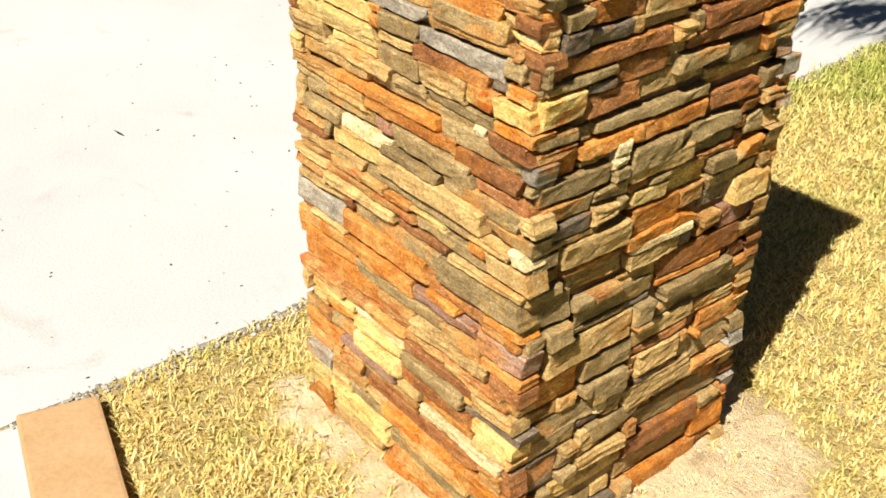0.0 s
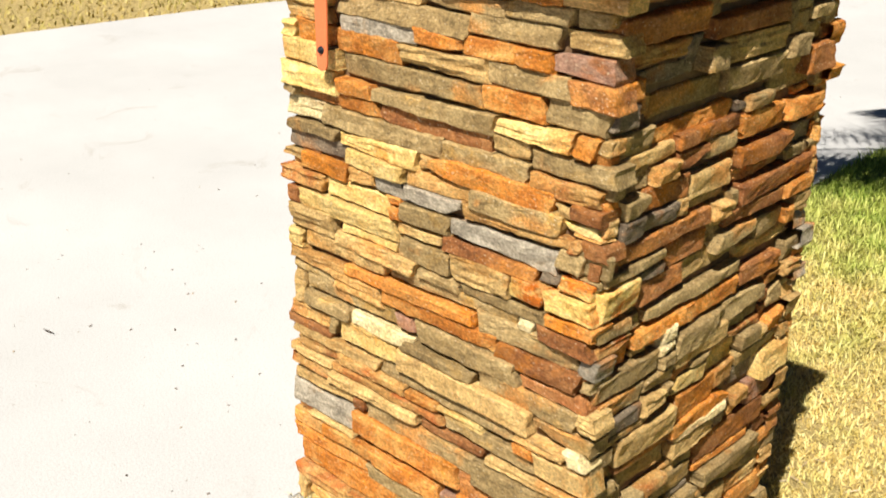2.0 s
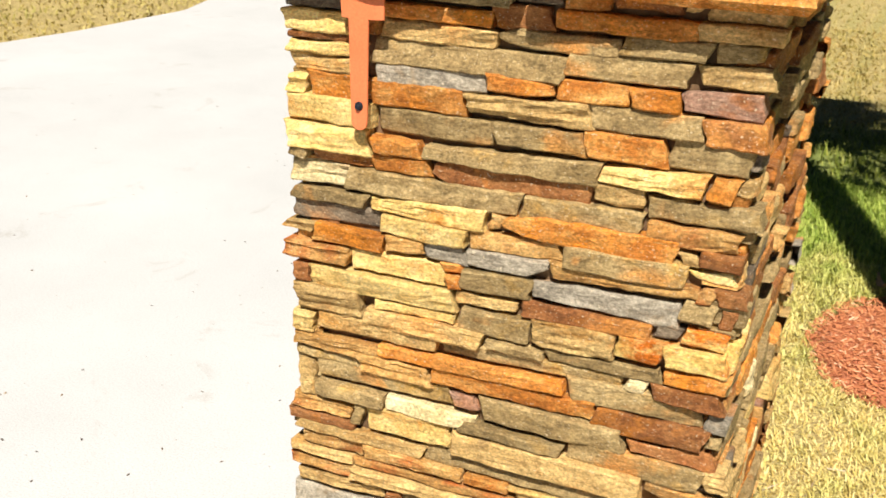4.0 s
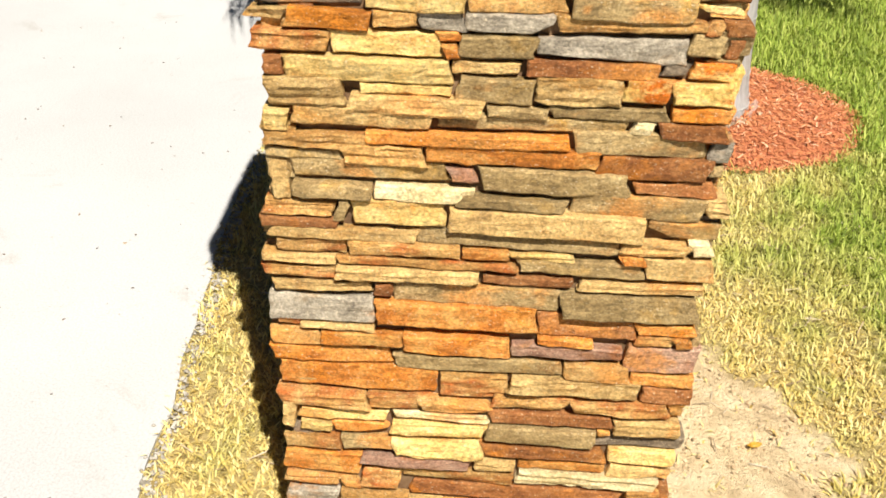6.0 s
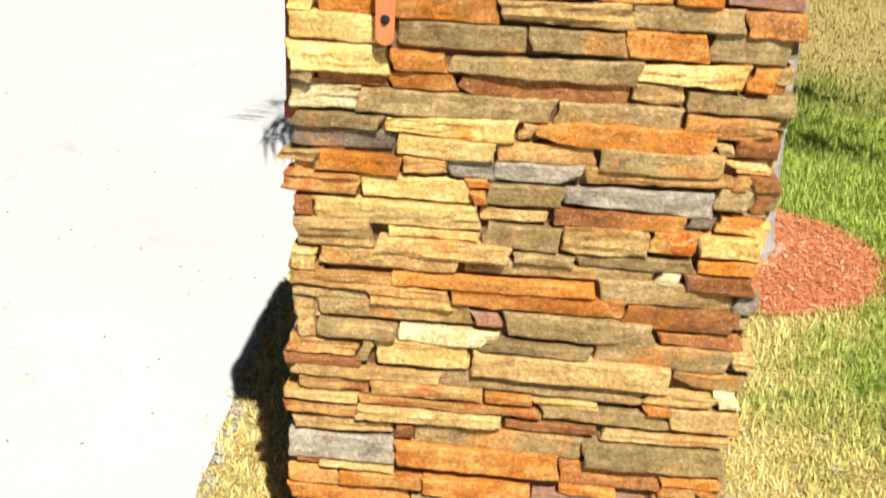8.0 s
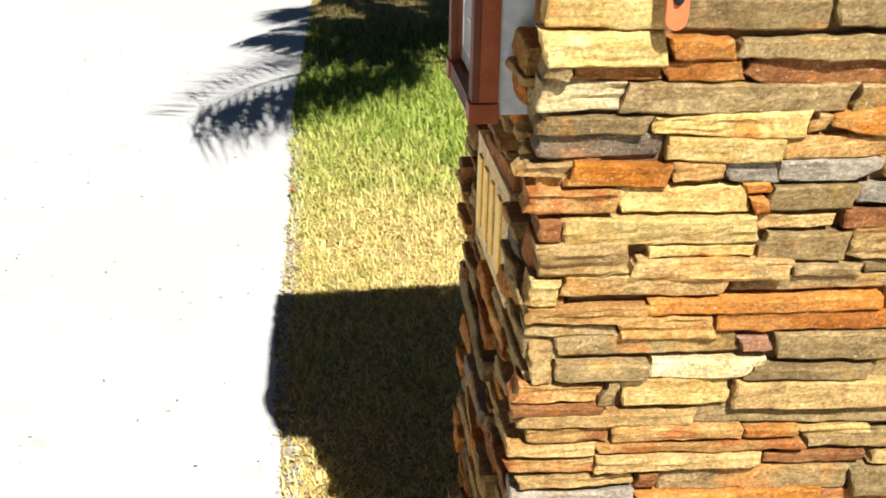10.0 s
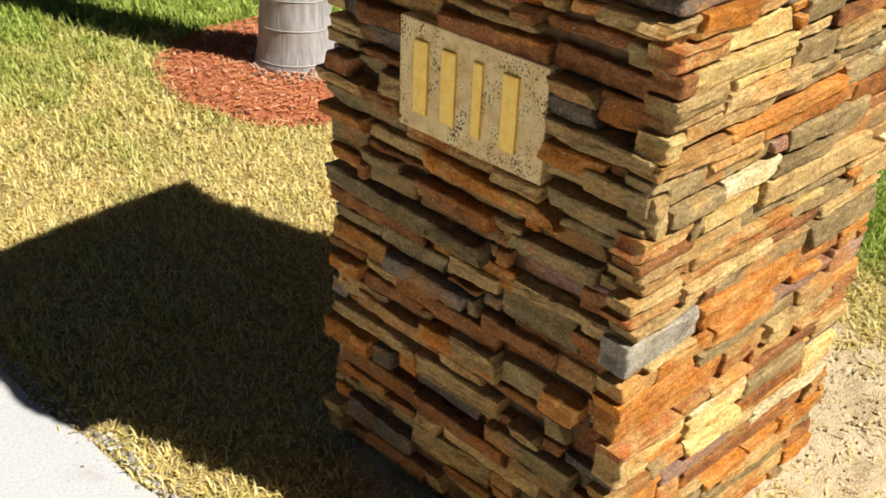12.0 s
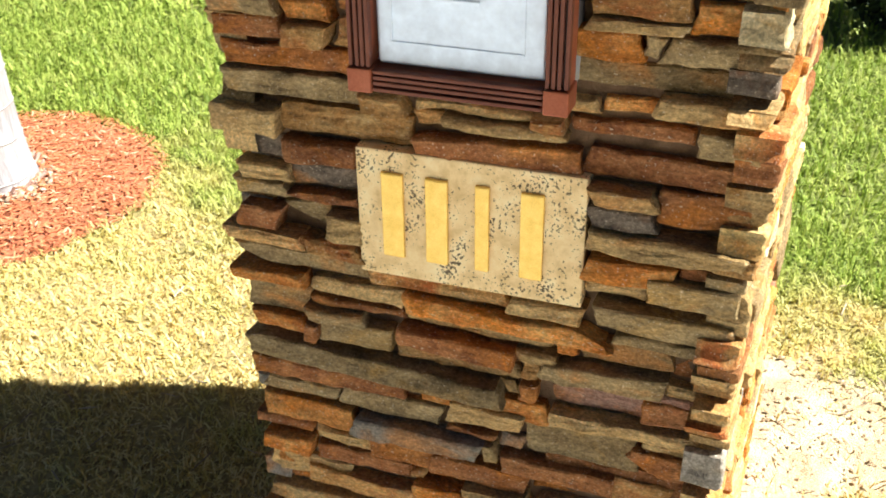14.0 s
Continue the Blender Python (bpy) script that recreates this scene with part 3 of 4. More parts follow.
    for k, (az, reach, rise, drop, curve) in enumerate(fronds):
        bm, a = bmesh.new(), radians(az)
        spine = []
        for i in range(25):
            t = i / 24
            bow = curve * 4 * t * (1 - t)
            spine.append(Vector((reach * t * math.cos(a) + bow * math.sin(a), reach * t * math.sin(a) - bow * math.cos(a), 2.7 + rise * math.sin(t * 2.4) * 1.2 - drop * t * t)))
        for i, (p, q) in enumerate(zip(spine, spine[1:])):
            w = 0.02 * (1 - i / 26)
            sidew = Vector((p.y - q.y, q.x - p.x, 0)).normalized()
            vs = [bm.verts.new(c) for c in (p - sidew * w, p + sidew * w, q + sidew * w, q - sidew * w)]
            bm.faces.new(vs)
            if i < 3:
                continue
            for half in ((0.0, 0.17, 0.33, 0.5, 0.67, 0.83) if k < 2 else (0.0, 0.25, 0.5, 0.75)):
                c = p.lerp(q, half)
                ll = ((0.58 if k < 2 else 0.44) + 0.07 * math.sin(i * 7.7 + half * 19 + k)) * math.sin(min(1.0, (i + half) / 24) ** 0.7 * 2.25 + 0.3)
                along = (q - p).normalized()
                for sgn in (-1, 1):
                    tip = c + sidew * sgn * ll + along * ll * (0.42 + 0.22 * math.sin(i * 5.1 + half * 31 + sgn)) + Vector((0, 0, -0.32 * ll + 0.12 * ll * math.sin(i * 2.3 + sgn)))
                    wide = 0.007 if k < 2 else 0.017
                    mid = c.lerp(tip, 0.45) + Vector((0, 0, 0.03)) + along * wide
                    bm.faces.new([bm.verts.new(v) for v in (c, mid, tip, c.lerp(tip, 0.5) - along * wide)])
        part("frond", bm, M_FROND, tree)


palm()


def shrub():
    rng = random.Random(8)
    bush = empty("low_shrub", "low dark green shrub standing in the lawn", "shrub", (2.95, -0.5, 0))
    bm = bmesh.new()
    for _ in range(7):
        bmesh.ops.create_cone(bm, segments=6, radius1=0.012, radius2=0.004, depth=0.4, matrix=pose(rng.uniform(-0.1, 0.1), rng.uniform(-0.1, 0.1), 0.18, rng.uniform(-30, 30), rng.uniform(-30, 30), 0))
    part("stem", bm, M_LITTER, bush)
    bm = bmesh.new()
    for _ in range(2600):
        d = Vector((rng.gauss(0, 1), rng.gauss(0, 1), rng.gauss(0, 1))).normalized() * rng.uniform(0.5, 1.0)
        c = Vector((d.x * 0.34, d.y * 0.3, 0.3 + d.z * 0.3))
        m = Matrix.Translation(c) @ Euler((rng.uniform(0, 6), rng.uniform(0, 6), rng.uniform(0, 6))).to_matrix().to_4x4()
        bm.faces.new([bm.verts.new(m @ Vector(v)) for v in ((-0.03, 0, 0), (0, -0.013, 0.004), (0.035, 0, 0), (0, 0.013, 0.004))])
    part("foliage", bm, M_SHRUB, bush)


shrub()

# ---- mailbox pillar ----
HALF, TOP = 0.305, 1.315
pillar = empty("mailbox_pillar", "square stacked-slate mailbox pillar in rust, tan and grey", "pillar")
part("core", block(-0.283, 0.283, -0.283, 0.283, -0.05, TOP), M_MORTAR, pillar)
TURN = {"A": 0, "B": 90, "D": 180, "C": 270}
FACING = {}
for key in "ABCD":
    ob = part("mortar_bed", block(-0.27, 0.27, -0.288, -0.2835, -0.04, TOP - 0.003), M_MORTAR, pillar)
    ob.matrix_world = pose(0, 0, 0, 0, 0, TURN[key])
    FACING[key] = ob
SKEW = Matrix.Translation((-0.305, -0.2, 0)) @ Matrix.Rotation(radians(2.5), 4, "Z") @ Matrix.Translation((0.305, 0.2, 0))
FACING["C"].matrix_world = SKEW @ FACING["C"].matrix_world
CELL = 0.005
TAKEN = {key: np.zeros((136, 270), bool) for key in "ABCD"}
DICE = random.Random(77)


def stone_mesh(length, height, seed, rough, flaky=False, back=0.045):
    """A split stone: wavy outline, chipped arrises, hackly front (towards -y), straight back."""
    nu, nv = max(4, int(length / 0.014)), max(3, int(height / 0.008))
    tl, tr = DICE.uniform(0.93, 1.0), DICE.uniform(0.93, 1.0)
    if DICE.random() < 0.09:
        tl, tr = DICE.choice(((0.6, 1.0), (1.0, 0.6)))
    skew = DICE.uniform(-1, 1) * min(0.35 * height, 0.006)
    tiltz, tiltu = DICE.uniform(-0.08, 0.16), DICE.uniform(-0.03, 0.03)
    tip = DICE.choice((-1, 1)) if DICE.random() < 0.05 and length > 0.05 else 0
    tip_len, tip_v = DICE.uniform(0.02, 0.05), DICE.uniform(-0.4, 0.4) * height
    if flaky:
        nv += 2
    planes = [(DICE.uniform(0, 0.003), DICE.uniform(-0.03, 0.03), DICE.uniform(-0.1, 0.1)) for _ in range(2 + int(length / 0.07))]
    verts, faces = [], []
    arris_u, arris_v = 0.0026 / length, 0.0024 / height
    across = [0.0, arris_u] + [i / nu for i in range(1, nu)] + [1 - arris_u, 1.0]
    rise = [0.0, arris_v] + [j / nv for j in range(1, nv)] + [1 - arris_v, 1.0]
    nu, nv = len(across) - 1, len(rise) - 1
    for j, b in enumerate(rise):
        for i, a in enumerate(across):
            u, v = (a - 0.5) * length, (b - 0.5) * height
            if tip:
                near = (length / 2 - u * tip) / tip_len
                if near < 1:
                    v = tip_v * (1 - near) + v * (0.35 + 0.65 * near)
            v *= tl + (tr - tl) * a
            jag = min(1.15, rough / 0.0034)
            v += (0.0026 * noise.noise((u * 95, b * 3, seed)) + 0.002 * noise.noise((u * 22, b, seed + 3))) * jag
            u += (0.004 * jag * noise.noise((v * 90, a * 2, seed + 9)) + skew * (b - 0.5) * 2) * (1 if i in (0, nu) else 0.4)
            w = rough * (noise.noise((u * 16, v * 40, seed + 5)) + 0.55 * noise.noise((u * 50, v * 90, seed + 6)) + 0.25 * noise.noise((u * 130, v * 170, seed + 7)))
            if flaky:
                w += 0.0045 * noise.noise((u * 9, v * 150, seed + 11)) + 0.002 * noise.noise((u * 25, v * 320, seed + 12))
            w += tiltz * v + tiltu * u + min(p[0] + p[1] * (u - (k - 1) * 0.05) + p[2] * v for k, p in enumerate(planes))
            edge_u, edge_v = min(a, 1 - a) * length, min(b, 1 - b) * height
            w -= 0.0024 * max(0, 1 - edge_u / 0.0025) + 0.0022 * max(0, 1 - edge_v / 0.0023)
            verts.append((u, -w, v))
    row = nu + 1
    for j in range(nv):
        for i in range(nu):
            p = j * row + i
            faces.append((p, p + 1, p + 1 + row, p + row))
    ring = [i for i in range(row)] + [j * row + nu for j in range(1, nv + 1)]
    ring += [nv * row + i for i in range(nu - 1, -1, -1)] + [j * row for j in range(nv - 1, 0, -1)]
    m = len(ring)
    f0 = len(verts)
    verts += [verts[p] for p in ring]
    b0 = f0 + m
    for p in ring:
        x, y, z = verts[p]
        verts.append((x * 0.985, back, z * 0.94))
    for k in range(m):
        faces.append((f0 + (k + 1) % m, f0 + k, b0 + k, b0 + (k + 1) % m))
    me = bpy.data.meshes.new("stone")
    me.from_pydata(verts, [], faces)
    return me


def lay(face, colour, u0, u1, z0, z1, listed=True):
    """Beds one stone into a face of the pillar, between u0 and u1 along it and z0 and z1 up it."""
    if listed:
        c = (np.array([u0 + 0.34, u1 + 0.34, z0, z1]) / CELL).round().astype(int)
        TAKEN[face][max(c[0], 0):c[1], max(c[2], 0):c[3]] = True
    corner = 0.295 if face in "BC" else HALF + DICE.choice((-0.003, 0.0, 0.002, 0.004, 0.012, 0.018))
    if u0 < -0.2925:
        u0 = -corner - (0.011 if face == "A" else DICE.choice((0.01, 0.016, 0.024, 0.032)) if face == "C" else 0)
    if u1 > 0.2925:
        u1 = corner
    joint = {"A": 0.0022, "B": 0.003, "C": 0.0035, "D": 0.002}[face]
    length, height = max(0.012, u1 - u0 - joint), max(0.008, z1 - z0 - joint)
    proud = DICE.uniform(-0.005, 0.008) if face == "A" else DICE.uniform(-0.011, 0.015) if face == "B" else DICE.uniform(-0.008, 0.02)
    if colour == "d":
        proud -= 0.006
    if face == "C" and DICE.random() < 0.2:
        proud -= 0.012
    me = stone_mesh(length, height, DICE.uniform(0, 400), {"A": 0.0036, "B": 0.0032, "C": 0.0046, "D": 0.004}[face], colour in "ytwk" and DICE.random() < 0.7)
    me.materials.append(SLATES[colour])
    ob = new("stone", me)
    ob.parent = FACING[face]
    tilt = DICE.uniform(-0.7, 0.7) if length > 0.06 else DICE.uniform(-2, 2)
    ob.matrix_local = pose((u0 + u1) / 2, -(HALF + proud), (z0 + z1) / 2, 0, tilt, 0)


def fill(face, palette, tall, least=0.011):
    """Closes what is still open on a face with stones of its usual sizes."""
    grid = TAKEN[face]
    lo, hi = 6, 130
    for j in range(int(TOP / CELL) - 1, -1, -1):
        i = lo
        while i < hi:
            if grid[i, j]:
                i += 1
                continue
            run = i
            limit = i + DICE.randint(9, 42)
            while run < hi and run < limit and not grid[run, j]:
                run += 1
            depth, want = 1, DICE.randint(tall[0], tall[1])
            while depth < want and j - depth >= 0 and not grid[i:run, j - depth].any():
                depth += 1
            grid[i:run, j - depth + 1:j + 1] = True
            if (run - i) * CELL > 0.016 and depth * CELL > least:
                lay(face, DICE.choice(palette), i * CELL - 0.34, run * CELL - 0.34, (j - depth + 1) * CELL, (j + 1) * CELL, False)
            i = run


def hold(face, u0, u1, z0, z1):
    c = (np.array([u0 + 0.34, u1 + 0.34, z0, z1]) / CELL).round().astype(int)
    TAKEN[face][c[0]:c[1], c[2]:c[3]] = True


def cap():
    top = empty("pillar_cap", "overhanging flagstone cap in orange, cream and slate blue", "cap", (0, 0, TOP))

    def flag(outline, z0, z1, colour, seed):
        bm = bmesh.new()
        pts = []
        for (x0, y0), (x1, y1) in zip(outline, outline[1:] + outline[:1]):
            n = max(2, int(math.hypot(x1 - x0, y1 - y0) / 0.014))
            for k in range(n):
                t = k / n
                x, y = x0 + (x1 - x0) * t, y0 + (y1 - y0) * t
                pts.append((x + 0.006 * wave(x, y, 16, seed), y + 0.006 * wave(x, y, 16, seed + 4)))
        rings = []
        for f, inset in ((0.0, 0.01), (0.2, 0.0), (0.5, 0.004), (0.75, 0.0), (0.93, 0.004), (1.0, 0.014)):
            cx, cy = sum(p[0] for p in pts) / len(pts), sum(p[1] for p in pts) / len(pts)
            row = []
            for x, y in pts:
                d = math.hypot(x - cx, y - cy)
                s = 1 - (inset + 0.006 * wave(x * 3, y * 3 + f * 3, 9, seed)) / d
                row.append(bm.verts.new((cx + (x - cx) * s, cy + (y - cy) * s, z0 + (z1 - z0) * f + 0.004 * wave(x, y, 9, seed) - TOP)))
            rings.append(row)
        n = len(pts)
        for lo, hi in zip(rings, rings[1:]):
            for k in range(n):
                bm.faces.new((lo[k], lo[(k + 1) % n], hi[(k + 1) % n], hi[k]))
        bm.faces.new(rings[0][::-1])
        bm.faces.new(rings[-1])
        part("cap_stone", bm, SLATES[colour], top)

    e = 0.362
    flag([(-0.345, -e), (-0.075, -e + 0.004), (-0.05, -0.12), (-0.1, 0.05), (-0.396, 0.02), (-0.392, -0.25)], 1.312, 1.368, "c", 1)
    flag([(-0.068, -e + 0.012), (0.028, -e + 0.006), (0.04, -0.13), (-0.04, -0.12)], 1.314, 1.36, "n", 2)
    flag([(0.036, -e + 0.002), (0.355, -e), (0.347, 0.06), (0.09, 0.03), (0.05, -0.12)], 1.316, 1.37, "o", 3)
    flag([(-0.396, 0.018), (-0.105, 0.048), (-0.04, -0.11), (0.045, -0.12), (0.06, 0.35), (-0.394, 0.305)], 1.314, 1.368, "t", 4)
    flag([(0.055, -0.11), (0.085, 0.04), (0.344, 0.068), (0.342, e - 0.008), (0.068, 0.352)], 1.315, 1.369, "k", 5)


cap()


def mailbox():
    y0, y1, z0, z1 = -0.106, 0.125, 0.952, 1.228
    box = empty("mailbox", "white mailbox door in a deep fluted copper-brown frame", "mailbox", (-HALF, 0.013, 1.06))
    inv = Matrix.Translation((HALF, -0.013, -1.06))

    def add(name, bm, mat, parent=box, label="", smooth=False):
        ob = part(name, bm, mat, parent, label, smooth)
        ob.data.transform(inv)
        return ob

    t = 0.026
    add("housing", block(-0.336, -0.2, y0 + 0.005, y1 - 0.005, z0 + 0.008, z1 - 0.008, 0.004), M_WHITE, label="white sheet-metal housing")
    rim = add("frame", block(-0.356, -0.332, y0 + 0.001, y1 - 0.001, z0 + 0.001, z0 + t - 0.004, 0.001), M_BRONZE)
    bars = ((y0 + 0.001, y1 - 0.001, z1 - t + 0.004, z1 - 0.001), (y0 + 0.001, y0 + t - 0.004, z0 + t, z1 - t), (y1 - t + 0.004, y1 - 0.001, z0 + t, z1 - t))
    for a0, a1, b0, b1 in bars:
        add("bar", block(-0.356, -0.332, a0, a1, b0, b1, 0.001), M_BRONZE, rim)
    for a0, a1, b0, b1 in bars + ((y0 + 0.001, y1 - 0.001, z0 + 0.001, z0 + t - 0.004),):
        add("groove", block(-0.3585, -0.3555, a0 + 0.001, a1 - 0.001, b0 + 0.001, b1 - 0.001), M_GROOVE, rim)
    for k in range(4):
        f = (0.0005, 0.0075, 0.0135, 0.0195)[k]
        w = 0.0042
        for za in (z0 + f, z1 - f - w):
            add("rib", block(-0.3655, -0.3555, y0 + t, y1 - t, za, za + w, 0.0012), M_RIB, rim)
        for ya in (y0 + f, y1 - f - w):
            add("rib", block(-0.3655, -0.3555, ya, ya + w, z0 + t, z1 - t, 0.0012), M_RIB, rim)
    for ya in (y0 - 0.001, y1 - t + 0.001):
        for za in (z0 - 0.001, z1 - t + 0.001):
            add("corner_block", block(-0.3685, -0.3305, ya, ya + t, za, za + t, 0.002), M_BRONZE, rim)
    d0, d1, e0, e1 = y0 + t + 0.002, y1 - t - 0.002, z0 + t + 0.002, z1 - t - 0.002
    door = add("door", block(-0.3505, -0.336, d0, d1, e0, e1, 0.003, 3), M_WHITE, label="white enamelled door with an embossed panel")
    p0, p1, q0, q1 = d0 + 0.02, d1 - 0.014, e0 + 0.022, e1 - 0.022
    for a0, a1, b0, b1 in ((p0, p1, q0, q0 + 0.0025), (p0, p1, q1 - 0.0025, q1), (p0, p0 + 0.0025, q0 + 0.0025, q1 - 0.0025), (p1 - 0.0025, p1, q0 + 0.0025, q1 - 0.0025)):
        add("embossing", block(-0.3517, -0.35, a0, a1, b0, b1, 0.0008), M_WHITE, door)
    add("ridge", block(-0.353, -0.35, -0.012, 0.04, 1.05, 1.0535, 0.001), M_WHITE, door)
    bm = bmesh.new()
    rows = []
    for x, r in ((-0.35, 0.005), (-0.368, 0.0045), (-0.374, 0.006), (-0.382, 0.0115), (-0.385, 0.0105), (-0.3855, 0.0)):
        rows.append([bm.verts.new((x, 0.013 + r * math.cos(a), 1.176 + r * math.sin(a))) for a in np.linspace(0, 2 * math.pi, 17)[:-1]])
    for lo, hi in zip(rows, rows[1:]):
        for k in range(16):
            bm.faces.new((lo[k], lo[(k + 1) % 16], hi[(k + 1) % 16], hi[k]))
    add("knob", bm, M_BRONZE, door, "flared brown pull knob", True)
    box.matrix_world = SKEW @ Matrix.Translation((-HALF, 0.013, 1.06))


mailbox()


def mailbox_flag():
    """A flat bar with a rounded foot and a short blade at its head."""
    thing = empty("mailbox_flag", "terracotta-painted metal mailbox flag, folded up flat", "mailbox flag", (-0.191, -0.335, 1.153))
    prof = [(-0.026, 0.152), (0.036, 0.153), (0.036, 0.112), (0.014, 0.111)]
    prof += [(0.0115 * math.cos(a), -0.0205 + 0.0115 * math.sin(a)) for a in np.linspace(0, -math.pi, 11)]
    prof += [(-0.014, 0.111), (-0.024, 0.112)]
    bm = bmesh.new()
    face = bm.faces.new([bm.verts.new((x, 0.0, z)) for x, z in prof])
    out = bmesh.ops.extrude_face_region(bm, geom=[face])
    for v in out["geom"]:
        if isinstance(v, bmesh.types.BMVert):
            v.co.y = 0.0035
    bmesh.ops.recalc_face_normals(bm, faces=bm.faces)
    bmesh.ops.bevel(bm, geom=bm.edges[:], offset=0.0007, segments=1, affect="EDGES")
    part("flag_arm", bm, M_FLAG, thing)
    bm = bmesh.new()
    turn = Matrix.Rotation(radians(90), 4, "X")
    bmesh.ops.create_cone(bm, segments=18, radius1=0.0062, radius2=0.0045, depth=0.003, matrix=Matrix.Translation((0, -0.0015, 0)) @ turn, cap_ends=True)
    bmesh.ops.create_cone(bm, segments=6, radius1=0.0035, radius2=0.0032, depth=0.0025, matrix=Matrix.Translation((0, -0.004, 0)) @ turn, cap_ends=True)
    bmesh.ops.create_cone(bm, segments=10, radius1=0.003, radius2=0.003, depth=0.05, matrix=Matrix.Translation((0, 0.026, 0)) @ turn, cap_ends=True)
    part("screw", bm, M_SCREW, thing, "black screw holding the flag")


mailbox_flag()


def plaque():
    y0, y1, z0, z1 = -0.122, 0.146, 0.697, 0.861
    thing = empty("house_plaque", "beige speckled granite plaque with four gold bars", "plaque", (-0.318, 0.01, 0.779))
    ob = part("slab", block(-0.315, -0.285, y0, y1, z0, z1, 0.0025), M_GRANITE, thing)
    ob.data.transform(Matrix.Translation((0.318, -0.01, -0.779)))
    w = y1 - y0
    for f, wide in ((0.166, 0.027), (0.364, 0.027), (0.564, 0.017), (0.778, 0.027)):
        c = y1 - f * w
        bar = part("gold_bar", block(-0.3195, -0.314, c - wide / 2, c + wide / 2, 0.726, 0.835, 0.0025), M_GOLD, thing)
        bar.data.transform(Matrix.Translation((0.318, -0.01, -0.779)))
    thing.matrix_world = SKEW @ Matrix.Translation((-0.318, 0.01, 0.779))


plaque()

# stones of the lit face, of the +x face and of the mailbox face, from the top down
hold("C", -0.128, 0.108, 0.948, 1.231)
hold("C", -0.143, 0.123, 0.695, 0.863)
lay("A", "o", 0.065, 0.124, 1.293, 1.317)
lay("A", "r", 0.124, 0.203, 1.297, 1.317)
lay("A", "t", 0.210, 0.229, 1.301, 1.317)
lay("A", "t", 0.235, 0.317, 1.293, 1.317)
lay("A", "g", -0.154, 0.006, 1.289, 1.311)
lay("A", "d", 0.006, 0.065, 1.297, 1.307)
lay("A", "d", -0.304, -0.224, 1.266, 1.304)
lay("A", "r", -0.021, 0.053, 1.264, 1.296)
lay("A", "o", 0.057, 0.230, 1.269, 1.294)
lay("A", "t", 0.226, 0.300, 1.271, 1.294)
lay("A", "o", -0.177, -0.021, 1.263, 1.286)
lay("A", "g", 0.247, 0.310, 1.247, 1.275)
lay("A", "g", 0.140, 0.244, 1.246, 1.272)
lay("A", "y", -0.324, -0.219, 1.236, 1.267)
lay("A", "g", -0.014, 0.139, 1.241, 1.267)
lay("A", "t", -0.176, -0.017, 1.235, 1.263)
lay("A", "g", 0.072, 0.224, 1.213, 1.247)
lay("A", "t", 0.231, 0.311, 1.219, 1.247)
lay("A", "g", -0.189, 0.073, 1.203, 1.239)
lay("A", "r", -0.311, -0.207, 1.226, 1.237)
lay("A", "y", -0.323, -0.203, 1.207, 1.226)
lay("A", "p", 0.215, 0.309, 1.183, 1.219)
lay("A", "o", 0.063, 0.154, 1.184, 1.213)
lay("A", "o", 0.155, 0.215, 1.185, 1.213)
lay("A", "o", -0.027, 0.062, 1.184, 1.209)
lay("A", "t", -0.315, -0.206, 1.183, 1.207)
lay("A", "b", -0.184, -0.027, 1.179, 1.207)
lay("A", "g", 0.107, 0.245, 1.153, 1.187)
lay("A", "o", -0.284, -0.054, 1.147, 1.186)
lay("A", "t", -0.053, 0.111, 1.150, 1.186)
lay("A", "r", 0.244, 0.318, 1.150, 1.186)
lay("A", "y", -0.312, -0.286, 1.150, 1.181)
lay("A", "g", 0.206, 0.318, 1.117, 1.158)
lay("A", "o", 0.105, 0.205, 1.116, 1.155)
lay("A", "y", -0.318, -0.185, 1.116, 1.153)
lay("A", "g", -0.014, 0.105, 1.118, 1.150)
lay("A", "g", -0.181, -0.017, 1.112, 1.149)
lay("A", "y", 0.124, 0.255, 1.084, 1.118)
lay("A", "o", 0.258, 0.291, 1.084, 1.117)
lay("A", "t", 0.293, 0.318, 1.093, 1.117)
lay("A", "y", -0.313, -0.189, 1.076, 1.116)
lay("A", "g", -0.113, 0.126, 1.080, 1.114)
lay("A", "o", -0.187, -0.115, 1.084, 1.109)
lay("A", "r", -0.099, 0.115, 1.053, 1.090)
lay("A", "g", -0.327, -0.286, 1.061, 1.089)
lay("A", "t", 0.116, 0.183, 1.061, 1.089)
lay("A", "r", -0.284, -0.190, 1.060, 1.085)
lay("A", "o", -0.189, -0.103, 1.058, 1.084)
lay("A", "g", 0.185, 0.320, 1.053, 1.082)
lay("A", "w", -0.326, -0.229, 1.026, 1.063)
lay("A", "g", -0.229, 0.022, 1.023, 1.060)
lay("A", "g", 0.024, 0.181, 1.020, 1.059)
lay("A", "k", 0.187, 0.313, 1.020, 1.051)
lay("A", "o", 0.002, 0.229, 0.996, 1.033)
lay("A", "y", -0.194, -0.023, 0.995, 1.029)
lay("A", "t", -0.019, 0.001, 1.001, 1.027)
lay("A", "r", 0.256, 0.307, 1.000, 1.024)
lay("A", "g", -0.314, -0.198, 1.001, 1.023)
lay("A", "t", 0.231, 0.256, 0.998, 1.017)
lay("A", "g", 0.086, 0.244, 0.969, 1.003)
lay("A", "d", -0.314, -0.179, 0.973, 1.002)
lay("A", "k", -0.046, 0.082, 0.971, 1.001)
lay("A", "m", 0.248, 0.322, 0.978, 1.000)
lay("A", "y", -0.178, -0.047, 0.971, 0.999)
